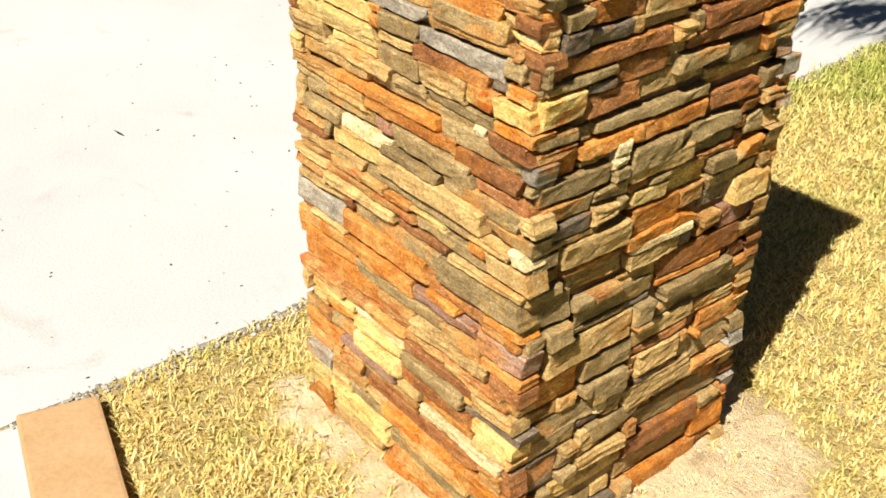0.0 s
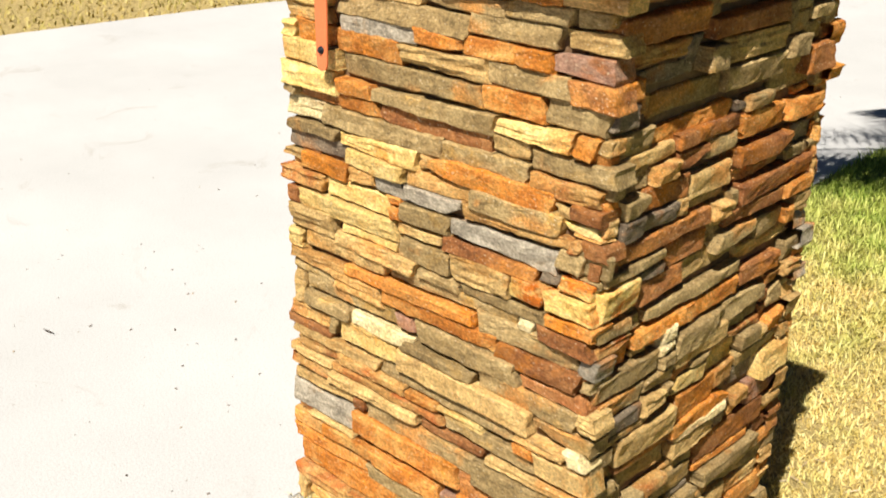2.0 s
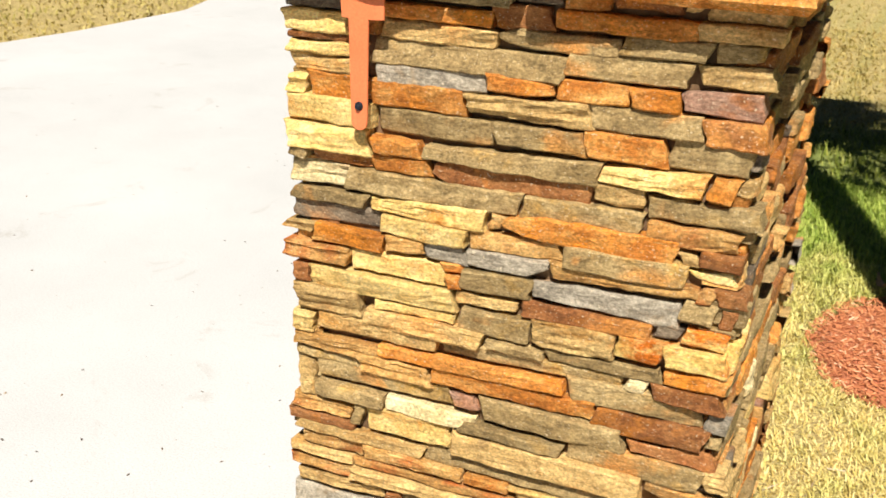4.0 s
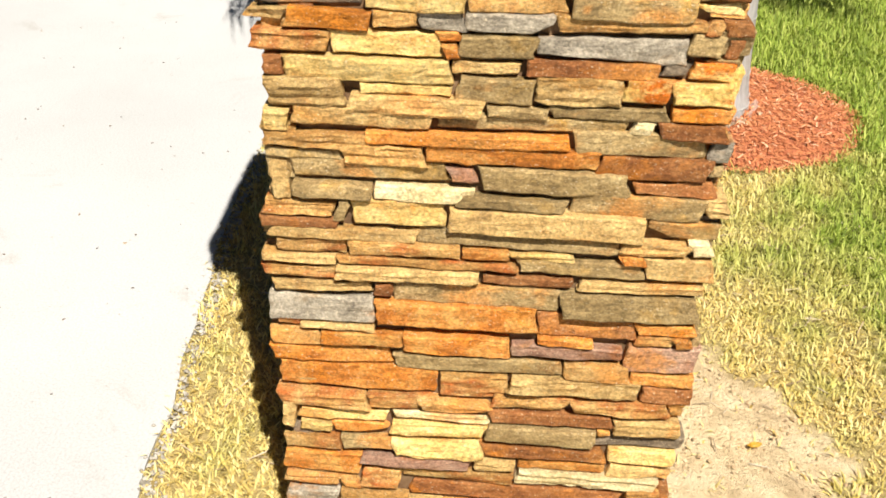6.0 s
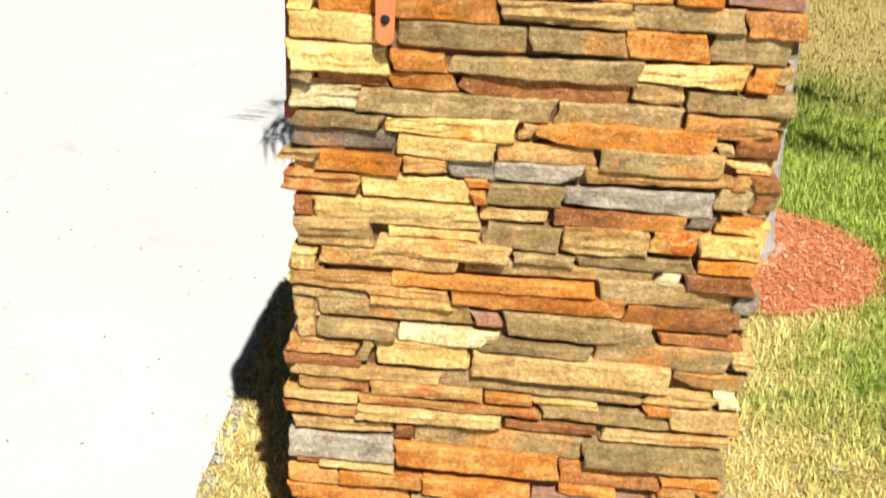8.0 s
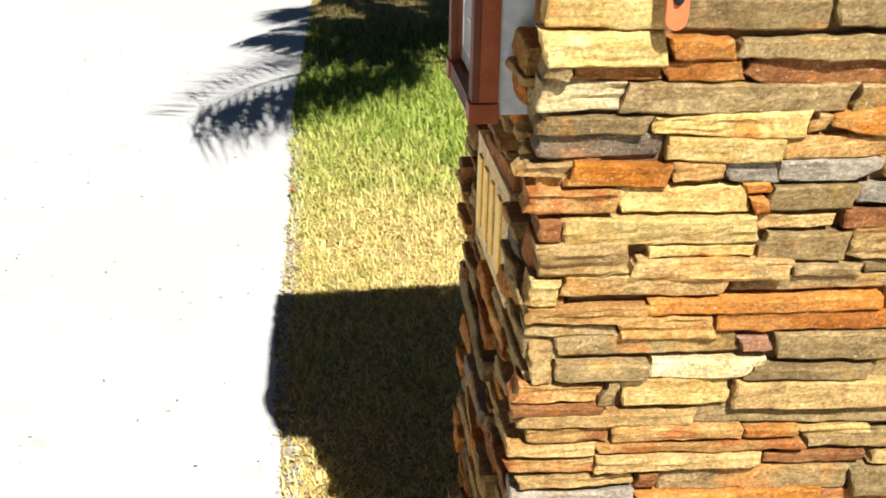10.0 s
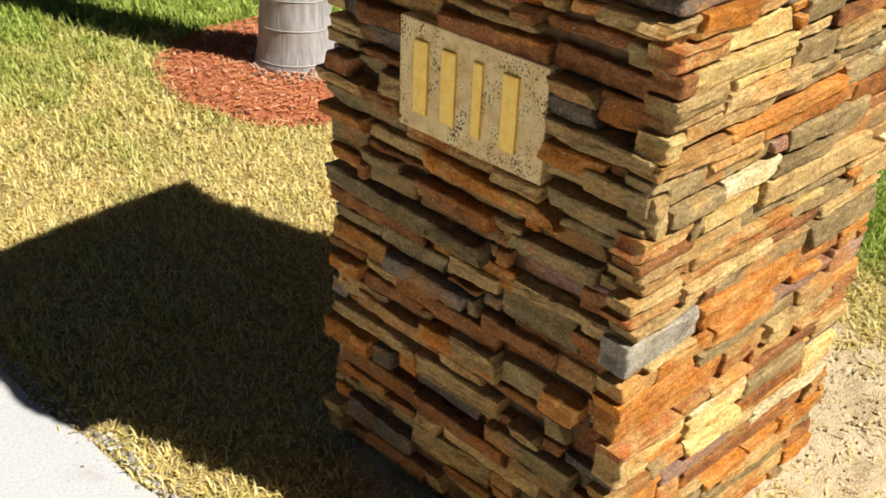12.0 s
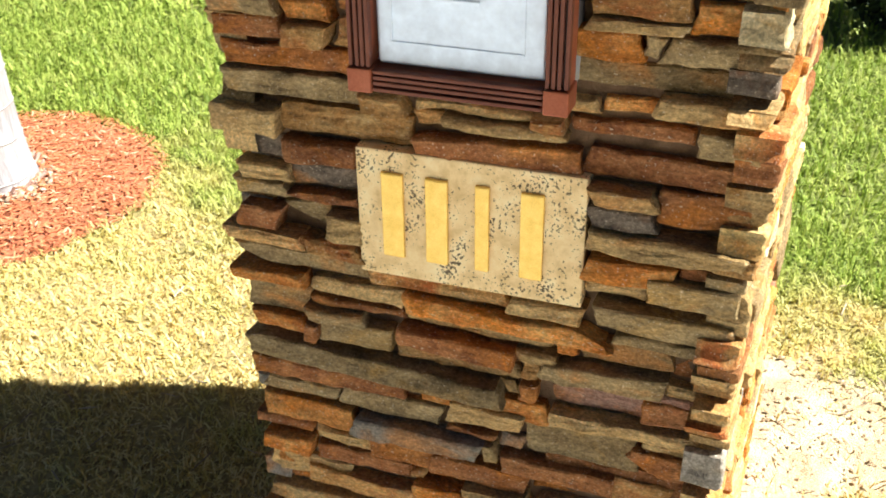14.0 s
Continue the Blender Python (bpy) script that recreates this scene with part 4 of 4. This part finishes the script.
lay("A", "r", 0.281, 0.315, 0.953, 0.977)
lay("A", "k", 0.068, 0.262, 0.951, 0.976)
lay("A", "b", -0.048, 0.068, 0.946, 0.974)
lay("A", "k", -0.169, -0.109, 0.949, 0.973)
lay("A", "b", -0.109, -0.049, 0.946, 0.973)
lay("A", "t", -0.312, -0.282, 0.948, 0.971)
lay("A", "o", -0.282, -0.170, 0.941, 0.971)
lay("A", "g", 0.240, 0.284, 0.926, 0.957)
lay("A", "b", 0.045, 0.240, 0.912, 0.951)
lay("A", "r", 0.286, 0.323, 0.922, 0.951)
lay("A", "o", -0.085, -0.051, 0.930, 0.947)
lay("A", "g", -0.057, 0.045, 0.912, 0.945)
lay("A", "y", -0.225, -0.077, 0.909, 0.944)
lay("A", "k", -0.309, -0.224, 0.912, 0.942)
lay("A", "m", 0.246, 0.312, 0.894, 0.920)
lay("A", "d", 0.210, 0.244, 0.897, 0.918)
lay("A", "r", 0.033, 0.206, 0.890, 0.915)
lay("A", "t", -0.063, 0.028, 0.887, 0.910)
lay("A", "y", -0.286, -0.063, 0.872, 0.909)
lay("A", "r", -0.317, -0.287, 0.878, 0.908)
lay("A", "m", 0.162, 0.224, 0.859, 0.895)
lay("A", "t", 0.047, 0.161, 0.853, 0.893)
lay("A", "m", 0.225, 0.313, 0.860, 0.893)
lay("A", "g", -0.057, 0.046, 0.848, 0.887)
lay("A", "t", -0.312, -0.207, 0.832, 0.879)
lay("A", "y", -0.188, -0.061, 0.856, 0.873)
lay("A", "o", 0.226, 0.312, 0.836, 0.858)
lay("A", "t", -0.203, -0.021, 0.827, 0.857)
lay("A", "g", 0.069, 0.226, 0.832, 0.853)
lay("A", "g", -0.016, 0.068, 0.830, 0.847)
lay("A", "w", 0.179, 0.209, 0.810, 0.836)
lay("A", "r", 0.214, 0.313, 0.810, 0.836)
lay("A", "t", -0.280, -0.089, 0.806, 0.835)
lay("A", "g", -0.081, 0.174, 0.810, 0.833)
lay("A", "y", -0.323, -0.284, 0.796, 0.831)
lay("A", "g", 0.104, 0.281, 0.781, 0.818)
lay("A", "b", 0.285, 0.313, 0.777, 0.810)
lay("A", "o", -0.181, 0.099, 0.785, 0.806)
lay("A", "k", -0.329, -0.162, 0.769, 0.800)
lay("A", "o", -0.097, 0.141, 0.758, 0.788)
lay("A", "k", -0.212, -0.098, 0.751, 0.783)
lay("A", "r", 0.139, 0.290, 0.749, 0.783)
lay("A", "g", -0.307, -0.212, 0.754, 0.770)
lay("A", "g", -0.284, -0.065, 0.727, 0.760)
lay("A", "g", -0.020, 0.184, 0.718, 0.759)
lay("A", "p", -0.064, -0.025, 0.732, 0.754)
lay("A", "t", -0.302, -0.285, 0.693, 0.750)
lay("A", "r", 0.190, 0.314, 0.723, 0.750)
lay("A", "t", 0.291, 0.319, 0.696, 0.727)
lay("A", "g", 0.106, 0.291, 0.685, 0.726)
lay("A", "w", -0.170, -0.027, 0.697, 0.723)
lay("A", "g", -0.284, -0.170, 0.698, 0.722)
lay("A", "g", -0.049, 0.101, 0.693, 0.713)
lay("A", "y", -0.200, -0.068, 0.656, 0.700)
lay("A", "g", -0.222, -0.205, 0.658, 0.696)
lay("A", "t", -0.063, 0.213, 0.651, 0.694)
lay("A", "k", -0.322, -0.225, 0.664, 0.692)
lay("A", "g", 0.217, 0.324, 0.658, 0.687)
lay("A", "r", -0.309, -0.220, 0.646, 0.665)
lay("A", "w", 0.279, 0.307, 0.635, 0.661)
lay("A", "g", -0.109, 0.182, 0.627, 0.655)
lay("A", "t", 0.183, 0.279, 0.632, 0.653)
lay("A", "t", -0.301, -0.106, 0.630, 0.651)
lay("A", "t", -0.316, -0.109, 0.632, 0.651)
lay("A", "k", -0.207, -0.044, 0.606, 0.634)
lay("A", "t", 0.219, 0.309, 0.590, 0.631)
lay("A", "k", -0.317, -0.207, 0.607, 0.629)
lay("A", "o", -0.044, 0.026, 0.611, 0.627)
lay("A", "y", 0.026, 0.120, 0.613, 0.625)
lay("A", "g", 0.039, 0.219, 0.589, 0.617)
lay("A", "k", -0.224, 0.039, 0.590, 0.606)
lay("A", "t", -0.311, -0.224, 0.586, 0.605)
lay("A", "t", -0.225, -0.014, 0.567, 0.590)
lay("A", "r", -0.013, 0.121, 0.567, 0.585)
lay("A", "k", -0.312, -0.221, 0.561, 0.584)
lay("A", "t", 0.128, 0.305, 0.566, 0.584)
lay("A", "g", -0.142, 0.104, 0.528, 0.564)
lay("A", "g", 0.105, 0.310, 0.520, 0.564)
lay("A", "r", -0.170, -0.142, 0.535, 0.562)
lay("A", "t", -0.310, -0.172, 0.541, 0.561)
lay("A", "b", -0.317, -0.168, 0.487, 0.537)
lay("A", "o", -0.168, 0.073, 0.489, 0.533)
lay("A", "r", 0.074, 0.218, 0.483, 0.526)
lay("A", "o", 0.218, 0.298, 0.495, 0.519)
lay("A", "k", -0.301, -0.280, 0.477, 0.499)
lay("A", "t", -0.280, -0.169, 0.476, 0.486)
lay("A", "o", -0.126, 0.036, 0.439, 0.478)
lay("A", "p", 0.207, 0.302, 0.428, 0.476)
lay("A", "o", -0.251, -0.126, 0.446, 0.475)
lay("A", "t", -0.320, -0.251, 0.443, 0.473)
lay("A", "p", 0.036, 0.206, 0.444, 0.470)
lay("A", "o", -0.314, -0.144, 0.413, 0.443)
lay("A", "g", -0.139, 0.118, 0.408, 0.438)
lay("A", "k", 0.118, 0.219, 0.407, 0.438)
lay("A", "o", 0.220, 0.307, 0.403, 0.425)
lay("A", "o", -0.308, -0.073, 0.364, 0.412)
lay("A", "t", 0.037, 0.235, 0.375, 0.409)
lay("A", "k", -0.069, 0.037, 0.360, 0.406)
lay("A", "r", 0.239, 0.307, 0.371, 0.402)
lay("A", "k", 0.137, 0.284, 0.344, 0.372)
lay("A", "t", 0.284, 0.315, 0.344, 0.372)
lay("A", "k", 0.012, 0.137, 0.342, 0.371)
lay("A", "k", -0.319, -0.180, 0.331, 0.360)
lay("A", "k", -0.180, -0.100, 0.332, 0.360)
lay("A", "k", -0.100, 0.012, 0.332, 0.357)
lay("A", "t", -0.335, -0.294, 0.289, 0.342)
lay("A", "r", 0.009, 0.202, 0.315, 0.341)
lay("A", "t", 0.203, 0.311, 0.306, 0.340)
lay("A", "w", -0.140, 0.009, 0.313, 0.330)
lay("A", "y", -0.290, -0.149, 0.303, 0.326)
lay("A", "g", 0.005, 0.178, 0.276, 0.313)
lay("A", "y", -0.145, 0.005, 0.280, 0.310)
lay("A", "o", -0.237, -0.150, 0.276, 0.302)
lay("A", "d", 0.179, 0.311, 0.278, 0.302)
lay("A", "y", -0.291, -0.237, 0.276, 0.298)
lay("A", "y", 0.200, 0.319, 0.246, 0.276)
lay("A", "y", -0.141, 0.002, 0.242, 0.275)
lay("A", "g", -0.224, -0.141, 0.248, 0.272)
lay("A", "r", 0.002, 0.195, 0.248, 0.272)
lay("A", "k", -0.316, -0.224, 0.245, 0.269)
lay("A", "o", 0.059, 0.198, 0.222, 0.245)
lay("A", "t", 0.203, 0.323, 0.218, 0.243)
lay("A", "p", -0.193, -0.016, 0.214, 0.242)
lay("A", "t", -0.011, 0.057, 0.217, 0.242)
lay("A", "o", -0.314, -0.193, 0.189, 0.240)
lay("A", "w", 0.058, 0.284, 0.194, 0.222)
lay("A", "k", -0.127, 0.055, 0.188, 0.213)
lay("A", "r", 0.287, 0.329, 0.163, 0.213)
lay("A", "k", -0.194, -0.128, 0.164, 0.208)
lay("A", "k", 0.234, 0.288, 0.155, 0.202)
lay("A", "r", -0.113, 0.232, 0.153, 0.187)
lay("A", "k", -0.317, -0.227, 0.161, 0.186)
lay("A", "k", -0.228, -0.113, 0.129, 0.159)
lay("A", "b", -0.324, -0.233, 0.119, 0.156)
lay("A", "o", 0.064, 0.164, 0.125, 0.152)
lay("A", "o", 0.166, 0.313, 0.115, 0.150)
lay("A", "t", -0.113, -0.056, 0.132, 0.147)
lay("A", "o", -0.056, 0.059, 0.121, 0.145)
lay("A", "g", -0.171, -0.008, 0.101, 0.128)
lay("A", "t", -0.229, -0.171, 0.098, 0.124)
lay("A", "k", -0.005, 0.200, 0.100, 0.120)
lay("A", "t", -0.312, -0.229, 0.093, 0.117)
lay("A", "g", 0.202, 0.313, 0.075, 0.112)
lay("A", "g", -0.036, 0.203, 0.060, 0.097)
lay("A", "y", -0.231, -0.036, 0.049, 0.095)
lay("A", "y", -0.309, -0.230, 0.062, 0.088)
lay("A", "r", 0.220, 0.317, 0.048, 0.072)
lay("A", "o", -0.326, -0.232, -0.006, 0.057)
lay("A", "k", -0.049, 0.221, 0.017, 0.057)
lay("A", "t", -0.232, -0.054, 0.020, 0.046)
lay("A", "o", 0.223, 0.317, 0.007, 0.045)
lay("B", "r", -0.296, -0.099, 1.226, 1.266)
lay("B", "r", -0.092, 0.124, 1.210, 1.242)
lay("B", "t", -0.040, 0.136, 1.167, 1.207)
lay("B", "d", -0.231, -0.091, 1.164, 1.192)
lay("B", "g", -0.022, 0.147, 1.125, 1.165)
lay("B", "r", 0.215, 0.335, 1.113, 1.161)
lay("B", "g", -0.205, -0.021, 1.122, 1.158)
lay("B", "g", 0.121, 0.263, 1.094, 1.132)
lay("B", "g", -0.271, -0.199, 1.083, 1.119)
lay("B", "o", -0.191, 0.013, 1.075, 1.117)
lay("B", "g", 0.045, 0.116, 1.086, 1.111)
lay("B", "r", -0.139, 0.051, 1.066, 1.091)
lay("B", "o", 0.037, 0.169, 1.044, 1.086)
lay("B", "t", -0.268, -0.137, 1.062, 1.086)
lay("B", "o", 0.180, 0.322, 1.045, 1.079)
lay("B", "g", -0.265, -0.196, 1.030, 1.067)
lay("B", "r", 0.030, 0.193, 1.002, 1.034)
lay("B", "r", -0.212, -0.097, 0.993, 1.032)
lay("B", "t", -0.095, 0.016, 0.984, 1.025)
lay("B", "r", 0.042, 0.283, 0.941, 0.977)
lay("B", "r", -0.288, -0.025, 0.932, 0.964)
lay("B", "m", -0.305, -0.205, 0.860, 0.908)
lay("B", "g", -0.003, 0.118, 0.877, 0.911)
lay("B", "g", 0.122, 0.212, 0.861, 0.901)
lay("B", "r", -0.199, -0.079, 0.852, 0.892)
lay("B", "t", -0.079, 0.081, 0.851, 0.889)
lay("B", "t", 0.082, 0.307, 0.831, 0.863)
lay("B", "g", -0.295, -0.212, 0.827, 0.849)
lay("B", "g", -0.176, 0.091, 0.820, 0.842)
lay("B", "r", 0.101, 0.226, 0.786, 0.822)
lay("B", "o", -0.209, -0.066, 0.787, 0.815)
lay("B", "o", -0.081, 0.090, 0.781, 0.815)
lay("B", "o", -0.302, -0.200, 0.766, 0.804)
lay("B", "w", -0.132, -0.097, 0.754, 0.800)
lay("B", "g", 0.052, 0.192, 0.735, 0.779)
lay("B", "g", -0.093, 0.025, 0.732, 0.776)
lay("B", "g", -0.287, -0.132, 0.732, 0.770)
lay("B", "g", 0.214, 0.287, 0.702, 0.756)
lay("B", "t", -0.090, 0.067, 0.712, 0.748)
lay("B", "y", 0.010, 0.124, 0.653, 0.697)
lay("B", "y", -0.075, 0.010, 0.662, 0.693)
lay("B", "o", -0.068, 0.056, 0.607, 0.659)
lay("B", "t", -0.227, -0.073, 0.601, 0.651)
lay("B", "y", 0.204, 0.297, 0.577, 0.631)
lay("B", "o", -0.077, 0.110, 0.581, 0.613)
lay("B", "k", -0.304, -0.216, 0.578, 0.608)
lay("B", "w", -0.059, 0.098, 0.569, 0.589)
lay("B", "t", -0.201, -0.069, 0.540, 0.586)
lay("B", "p", 0.181, 0.321, 0.532, 0.581)
lay("B", "g", -0.312, -0.190, 0.502, 0.560)
lay("B", "r", 0.025, 0.247, 0.483, 0.534)
lay("B", "t", -0.077, 0.028, 0.482, 0.530)
lay("B", "g", -0.180, 0.016, 0.469, 0.509)
lay("B", "r", 0.228, 0.319, 0.444, 0.485)
lay("B", "g", 0.043, 0.236, 0.432, 0.466)
lay("B", "t", -0.241, -0.032, 0.398, 0.454)
lay("B", "g", -0.310, -0.148, 0.398, 0.432)
lay("B", "g", 0.096, 0.320, 0.388, 0.425)
lay("B", "t", -0.029, 0.148, 0.361, 0.399)
lay("B", "g", -0.145, -0.024, 0.343, 0.391)
lay("B", "o", -0.293, -0.149, 0.324, 0.390)
lay("B", "o", 0.172, 0.321, 0.301, 0.355)
lay("B", "t", -0.003, 0.113, 0.284, 0.340)
lay("B", "g", -0.123, -0.032, 0.283, 0.335)
lay("B", "g", 0.114, 0.317, 0.247, 0.307)
lay("B", "g", -0.288, -0.100, 0.251, 0.299)
lay("B", "w", -0.103, -0.073, 0.249, 0.297)
lay("B", "t", -0.025, 0.162, 0.218, 0.272)
lay("B", "g", -0.298, -0.141, 0.216, 0.262)
lay("B", "g", -0.111, 0.017, 0.188, 0.228)
lay("B", "t", -0.139, -0.014, 0.172, 0.223)
lay("B", "k", 0.169, 0.302, 0.153, 0.203)
lay("B", "d", -0.299, -0.178, 0.131, 0.201)
lay("B", "g", 0.018, 0.309, 0.137, 0.193)
lay("B", "r", -0.006, 0.207, 0.093, 0.139)
lay("B", "y", -0.196, 0.002, 0.078, 0.126)
lay("B", "g", -0.260, -0.010, 0.058, 0.112)
lay("B", "o", 0.200, 0.318, 0.033, 0.108)
lay("B", "g", -0.014, 0.220, 0.032, 0.086)
lay("B", "o", 0.019, 0.221, -0.010, 0.032)
lay("C", "o", 0.094, 0.166, 0.991, 1.026)
lay("C", "g", 0.186, 0.312, 0.992, 1.024)
lay("C", "g", 0.166, 0.186, 0.998, 1.022)
lay("C", "g", 0.093, 0.286, 0.958, 0.990)
lay("C", "r", 0.286, 0.307, 0.965, 0.987)
lay("C", "r", -0.315, -0.141, 0.938, 0.968)
lay("C", "t", 0.182, 0.300, 0.938, 0.962)
lay("C", "o", 0.127, 0.242, 0.932, 0.951)
lay("C", "t", 0.091, 0.127, 0.930, 0.948)
lay("C", "g", -0.312, -0.139, 0.905, 0.937)
lay("C", "g", 0.228, 0.304, 0.898, 0.930)
lay("C", "r", 0.095, 0.227, 0.906, 0.926)
lay("C", "t", -0.078, 0.054, 0.911, 0.923)
lay("C", "t", -0.045, 0.096, 0.895, 0.909)
lay("C", "k", -0.244, -0.080, 0.861, 0.901)
lay("C", "t", -0.325, -0.240, 0.857, 0.895)
lay("C", "r", 0.113, 0.288, 0.857, 0.893)
lay("C", "r", -0.080, 0.113, 0.851, 0.889)
lay("C", "r", 0.195, 0.300, 0.816, 0.858)
lay("C", "r", -0.240, -0.143, 0.827, 0.857)
lay("C", "d", -0.330, -0.240, 0.823, 0.855)
lay("C", "d", 0.122, 0.196, 0.801, 0.831)
lay("C", "d", -0.239, -0.145, 0.790, 0.824)
lay("C", "t", -0.318, -0.235, 0.793, 0.818)
lay("C", "t", 0.123, 0.315, 0.774, 0.804)
lay("C", "g", -0.248, -0.183, 0.741, 0.777)
lay("C", "o", 0.122, 0.223, 0.739, 0.771)
lay("C", "r", -0.329, -0.248, 0.730, 0.766)
lay("C", "t", -0.192, -0.141, 0.728, 0.764)
lay("C", "g", 0.193, 0.305, 0.719, 0.757)
lay("C", "t", 0.124, 0.194, 0.712, 0.740)
lay("C", "k", -0.320, -0.218, 0.710, 0.732)
lay("C", "g", 0.136, 0.310, 0.673, 0.709)
lay("C", "g", -0.297, -0.143, 0.676, 0.707)
lay("C", "o", -0.300, -0.223, 0.651, 0.673)
lay("C", "o", -0.095, 0.160, 0.643, 0.669)
lay("C", "t", -0.224, -0.094, 0.641, 0.669)
lay("C", "g", 0.121, 0.230, 0.620, 0.654)
lay("C", "g", -0.308, -0.225, 0.603, 0.653)
lay("C", "r", 0.225, 0.288, 0.605, 0.647)
lay("C", "g", -0.227, -0.147, 0.605, 0.627)
lay("C", "r", -0.108, 0.048, 0.592, 0.624)
lay("C", "t", 0.048, 0.098, 0.602, 0.622)
lay("C", "g", 0.077, 0.227, 0.580, 0.618)
lay("C", "g", -0.212, -0.112, 0.575, 0.613)
lay("C", "o", -0.313, -0.228, 0.577, 0.607)
lay("C", "p", 0.089, 0.269, 0.540, 0.585)
lay("C", "r", 0.198, 0.307, 0.540, 0.578)
lay("C", "g", -0.304, 0.031, 0.533, 0.565)
lay("C", "o", -0.083, 0.090, 0.502, 0.540)
lay("C", "r", -0.314, -0.098, 0.495, 0.528)
lay("C", "t", -0.043, 0.058, 0.482, 0.518)
lay("C", "g", 0.058, 0.203, 0.458, 0.514)
lay("C", "g", -0.193, -0.051, 0.468, 0.504)
lay("C", "r", 0.189, 0.295, 0.455, 0.501)
lay("C", "o", -0.295, -0.169, 0.430, 0.470)
lay("C", "b", -0.174, 0.005, 0.434, 0.466)
lay("C", "r", 0.085, 0.290, 0.409, 0.463)
lay("C", "r", 0.028, 0.178, 0.417, 0.451)
lay("C", "k", 0.167, 0.245, 0.410, 0.450)
lay("C", "r", -0.154, -0.019, 0.396, 0.433)
lay("C", "o", 0.068, 0.236, 0.391, 0.432)
lay("C", "r", -0.069, 0.068, 0.385, 0.425)
lay("C", "t", -0.235, -0.128, 0.396, 0.424)
lay("C", "o", -0.321, -0.235, 0.374, 0.404)
lay("C", "t", -0.015, 0.073, 0.339, 0.391)
lay("C", "o", -0.090, 0.069, 0.342, 0.376)
lay("C", "t", -0.335, -0.184, 0.324, 0.366)
lay("C", "k", -0.250, -0.045, 0.320, 0.354)
lay("C", "r", 0.205, 0.310, 0.285, 0.341)
lay("C", "t", -0.093, 0.087, 0.271, 0.319)
lay("C", "t", -0.316, -0.106, 0.281, 0.309)
lay("C", "r", 0.041, 0.108, 0.249, 0.289)
lay("C", "o", -0.326, -0.256, 0.222, 0.268)
lay("C", "g", 0.062, 0.230, 0.226, 0.266)
lay("C", "r", -0.094, 0.106, 0.193, 0.231)
lay("C", "r", -0.288, -0.097, 0.186, 0.229)
lay("C", "t", -0.104, 0.069, 0.110, 0.167)
lay("C", "t", -0.273, -0.105, 0.113, 0.161)
fill("A", "gttkorg", (4, 7))
fill("B", "ggtrogdk", (5, 8))
fill("C", "gttrrogkd", (5, 9))
fill("D", "gttrogbk", (5, 8))
